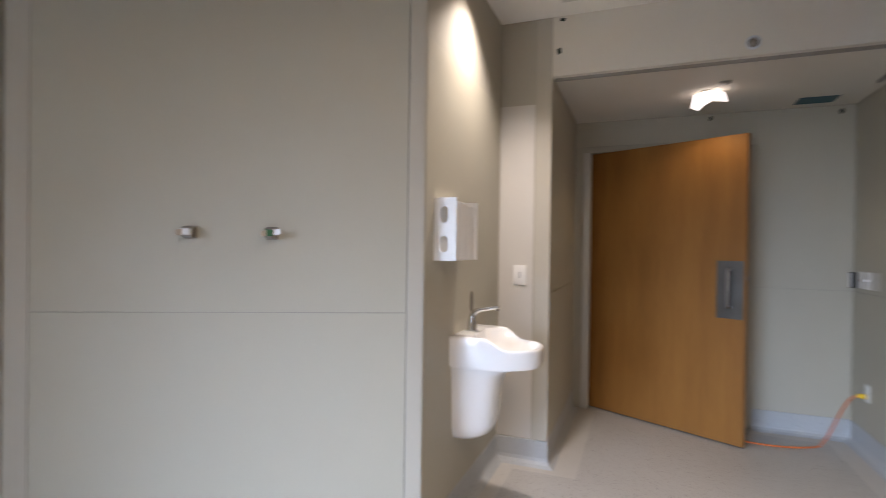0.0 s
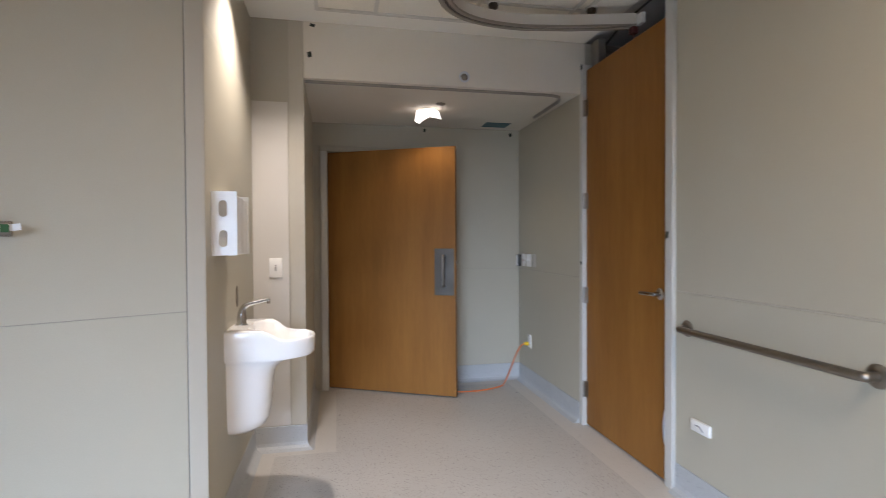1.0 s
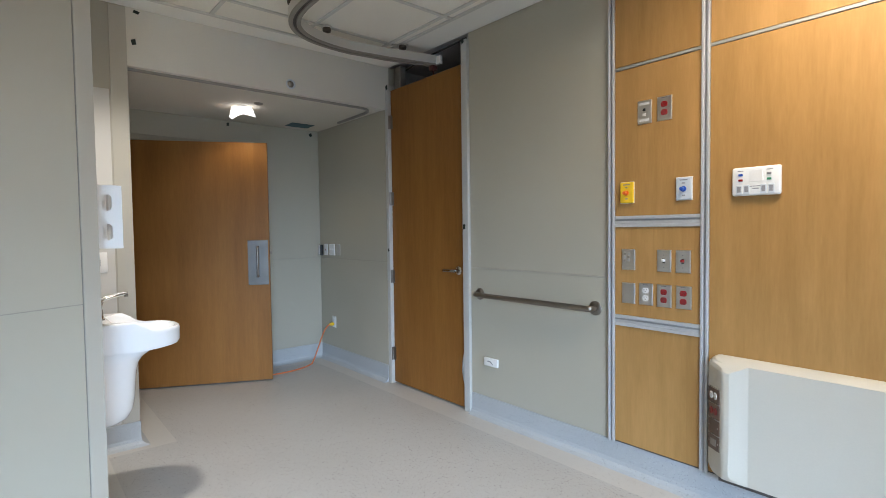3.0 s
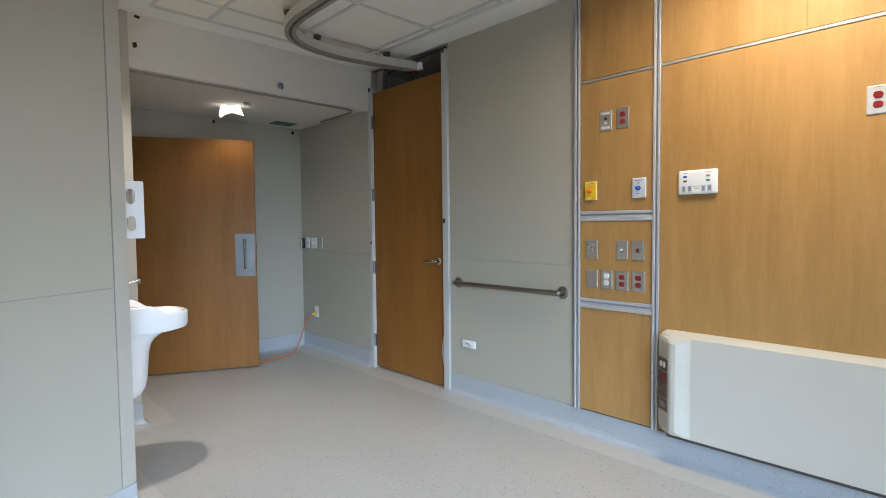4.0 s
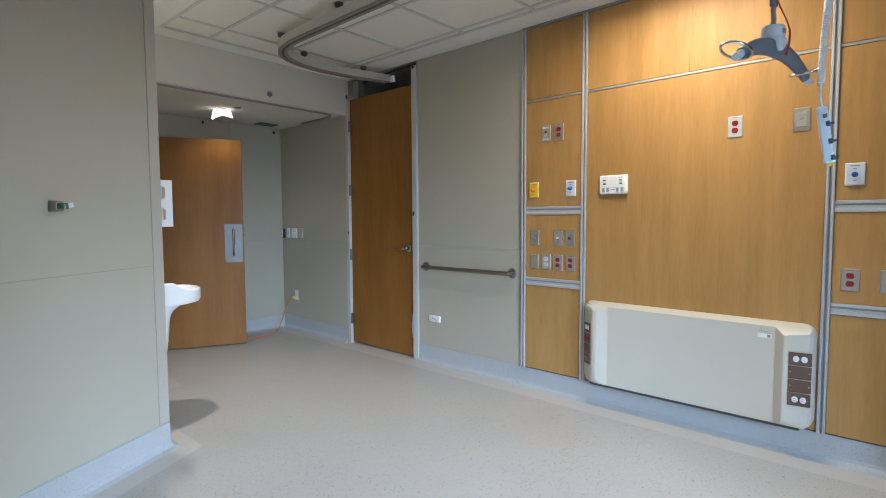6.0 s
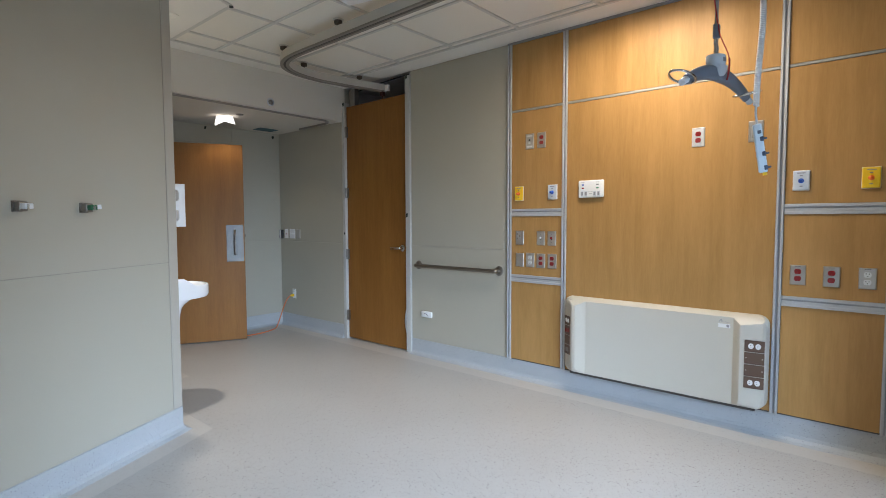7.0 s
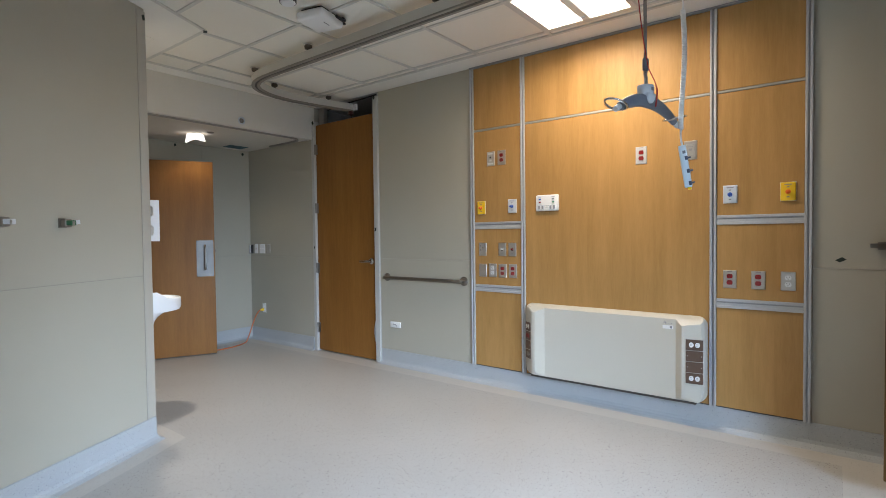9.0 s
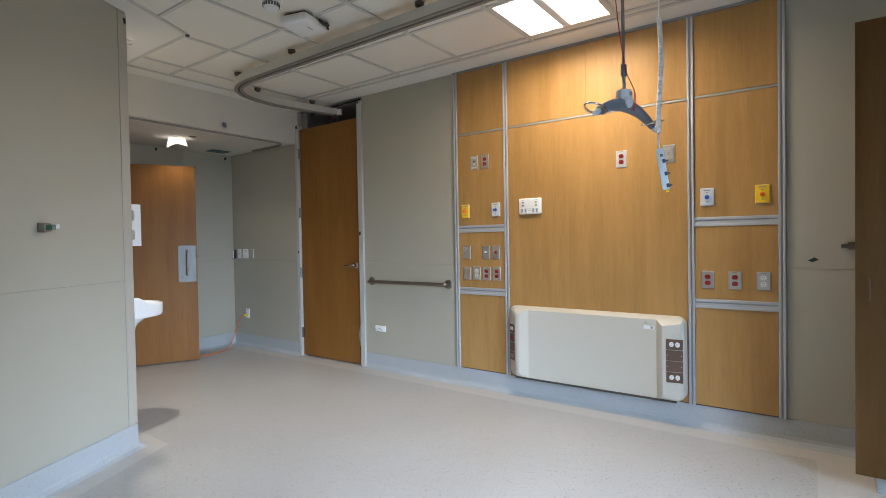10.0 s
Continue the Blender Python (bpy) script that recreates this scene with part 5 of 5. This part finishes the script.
# ---- lift sling bar and remote control ----
BX, BY = 0.345, -0.658
tro = thing("lift_sling_bar", "grey lift sling bar with steel hooks on a strap", "lift", pose(BX, BY, -0.024, 0, 0, -17.5))
bm = bmesh.new()
secs = []
for i in range(25):
    t = -1 + i / 12
    x = 0.222 * t + 0.022
    z = 1.955 - 0.062 * abs(t) ** 2.0 - 0.010 * t
    h = 0.033 - 0.013 * abs(t) ** 1.5
    w = 0.026 - 0.010 * abs(t)
    d = Vector((1, 0, -2 * 0.062 / 0.224 * t)).normalized()
    up = Vector((-d.z, 0, d.x))
    secs.append([bm.verts.new(Vector((x, 0, z)) + up * h * math.sin(a) + Vector((0, 1, 0)) * w * math.cos(a)) for a in [2 * math.pi * j / 16 for j in range(16)]])
for a, b in zip(secs, secs[1:]):
    for j in range(16):
        bm.faces.new((a[j], a[(j + 1) % 16], b[(j + 1) % 16], b[j]))
bm.faces.new(secs[0][::-1])
bm.faces.new(secs[-1])
bmesh.ops.recalc_face_normals(bm, faces=bm.faces[:])
part("arm", bm, M_GREY, tro, "", 50)
bm = lathe(bmesh.new(), [(0, 1.935), (0.018, 1.94), (0.034, 1.975), (0.041, 1.985), (0.043, 2.020), (0.040, 2.026), (0, 2.026)], None, 24, 1.0, 0.85)
part("swivel_cap", bm, M_LIGHTGREY, tro, "pale grey swivel cap", 40)
bm = prism(bmesh.new(), [(0.030 * math.cos(a), 0.047 * math.sin(a)) for a in [math.pi + math.pi * i / 12 for i in range(13)]], 0.0, 0.010, 0.003)
part("cap_tongue", bm, M_LIGHTGREY, tro, "pale grey tongue of the cap", 40).matrix_local = Matrix.Translation((0, -0.026, 1.985)) @ Matrix.Rotation(radians(96), 4, "X")
part("print_bar", boxes(((-0.010, -0.0372, 1.996), (0.014, -0.0362, 2.012))), M_INK, tro)
for s in (-1, 1):
    e = Vector((s * 0.222 + 0.022, 0, 1.893 - 0.010 * s))
    part("hook_pin", tube(bmesh.new(), [e + Vector((-s * 0.02, 0, 0.012)), e + Vector((s * 0.030, 0, -0.016))], 0.014, 12), M_LIGHTGREY, tro, "", 40)
    bm = bmesh.new()
    loop = []
    for i in range(21):
        a = 2 * math.pi * i / 20
        loop.append(e + Vector((s * (0.026 + 0.060 * math.cos(a)) - 0.020 * (s > 0), (0.042 + 0.010 * (s > 0)) * math.sin(a), 0.006 + 0.014 * (s > 0) + 0.016 * math.cos(a))))
    tube(bm, loop, 0.0052, 8)
    part("wire_hook", bm, M_CHROME, tro, "bent steel wire hook", 60)
bm = bmesh.new()
sweep(bm, [(0, 0, 2.15), (-0.004, 0, 2.45), (-0.012, 0, TZ - 0.006)], [(-0.012, -0.0012), (0.012, -0.0012), (0.012, 0.0012), (-0.012, 0.0012)], up=(0, 1, 0))
part("strap", bm, M_STRAP, tro, "woven grey strap")
bm = bmesh.new()
box(bm, (-0.015, -0.010, 2.096), (0.015, 0.010, 2.156), 0.006)
part("buckle", bm, M_GREY, tro)
bm = bmesh.new()
sweep(bm, [(0, 0, 2.026), (0.003, 0, 2.06), (-0.003, 0, 2.08), (0.002, 0, 2.10)], [(-0.010, -0.004), (0.010, -0.004), (0.010, 0.004), (-0.010, 0.004)], up=(0, 1, 0))
part("strap_loop", bm, M_STRAP, tro)
bm = bmesh.new()
tube(bm, bezier((0.034, -0.030, 1.925), (0.030, -0.040, 1.960), (0.028, -0.044, 1.985), (0.026, -0.042, 2.010), 8), 0.0036, 8)
tube(bm, bezier((0.026, -0.042, 2.010), (0.020, -0.036, 2.05), (0.008, -0.018, 2.08), (0.0, -0.012, 2.12), 8), 0.0022, 8)
tube(bm, bezier((0.0, -0.012, 2.12), (-0.03, 0.0, 2.25), (-0.05, 0.01, 2.45), (-0.06, 0.02, TZ + 0.02), 10), 0.0026, 8)
part("release_cord", bm, M_REDCORD, tro, "red emergency cord", 60)
part("trolley", boxes(((-0.05, -0.05, TZ - 0.020), (0.03, 0.05, TZ - 0.004)), bevel=0.004), M_SLOT, tro)

hs = thing("lift_remote", "pale blue-grey lift remote control on a coiled cord", "remote control", pose(0.440, -0.800, -0.022, 0, 0, 0))
bm = bmesh.new()
pts = []
turns, k = 76, 10
for i in range(turns * k + 1):
    t = i / (turns * k)
    a = 2 * math.pi * turns * t
    z = 2.373 - 0.559 * t
    cxx, cyy = 0.010 * math.sin(4.5 * t) + 0.004 * t, -0.006 * math.sin(5 * t)
    pts.append((cxx + 0.0092 * math.cos(a), cyy + 0.0092 * math.sin(a), z))
tube(bm, pts, 0.0035, 5)
part("coiled_cord", bm, M_PLASTIC, hs, "pale coiled cord", 60)
bm = bmesh.new()
tube(bm, bezier((-0.006, 0.006, 1.815), (-0.008, 0.008, 1.790), (-0.008, 0.006, 1.770), (-0.006, 0.0, 1.735), 8), 0.0045, 8)
part("cord_tail", bm, M_LIGHTGREY, hs, "", 60)
bm = bmesh.new()
tube(bm, bezier((0.010, 0.0, 2.373), (0.0, 0.0, 2.50), (0.0, 0.004, 2.60), (-0.155, 0.06, 2.650), 14), 0.0034, 8)
part("cord_lead", bm, M_PLASTIC, hs, "", 60)
body = part("housing", box(bmesh.new(), (-0.013, -0.0165, -0.202), (0.013, 0.0165, 0.0), 0.006, 3), M_REMOTE, hs, "pale blue-grey housing", 40)
body.matrix_local = pose(-0.006, 0.002, 1.738, -8.5, 0, 8)
part("display", box(bmesh.new(), (-0.0142, -0.012, -0.042), (-0.0125, 0.001, -0.028), 0.0005), M_GREY, body, "small dark display")
for v in (-0.064, -0.126, -0.184):
    bm = box(bmesh.new(), (-0.0142, -0.018, v - 0.010), (0.0142, -0.004, v + 0.010), 0.003)
    box(bm, (-0.005, -0.030, v - 0.003), (0.005, -0.0165, v + 0.005), 0.002)
    part("button", bm, M_BUTTON, body, "dark blue rocker button")
part("yellow_tip", box(bmesh.new(), (-0.006, -0.012, -0.214), (0.006, 0.004, -0.2015), 0.002), M_YELLOW, body)

# ---- wardrobe and hook at the far end of the bed wall ----
wd = thing("wardrobe", "tall dark maple wardrobe on a recessed plinth", "wardrobe")
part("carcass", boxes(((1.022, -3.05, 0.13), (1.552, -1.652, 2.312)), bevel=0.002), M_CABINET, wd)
part("plinth", boxes(((1.07, -3.03, 0.0), (1.552, -1.660, 0.13))), M_BASE, wd)
for y0, y1 in ((-2.082, -1.572), (-2.584, -2.086)):
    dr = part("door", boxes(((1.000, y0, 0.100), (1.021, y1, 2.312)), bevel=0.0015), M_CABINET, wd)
    bm = bmesh.new()
    y = y1 - 0.052
    tube(bm, [(1.0, y, 0.962), (0.975, y, 0.965), (0.972, y, 0.977), (0.972, y, 1.053), (0.975, y, 1.065), (1.0, y, 1.068)], 0.0032, 8, up=(0, 1, 0))
    part("handle", bm, M_BROWN, dr, "slim dark metal handle", 50)
rh = thing("robe_hook", "dark metal robe hook beside the wardrobe", "hook", on_wall((1.556, -1.590, 1.215), EAST), "robe hooks")
part("rose", box(bmesh.new(), (-0.020, -0.022, 0), (0.020, 0.022, 0.008), 0.003), M_BRONZE, rh)
part("post", box(bmesh.new(), (-0.054, -0.013, 0.008), (0.008, 0.013, 0.034), 0.004), M_BRONZE, rh)
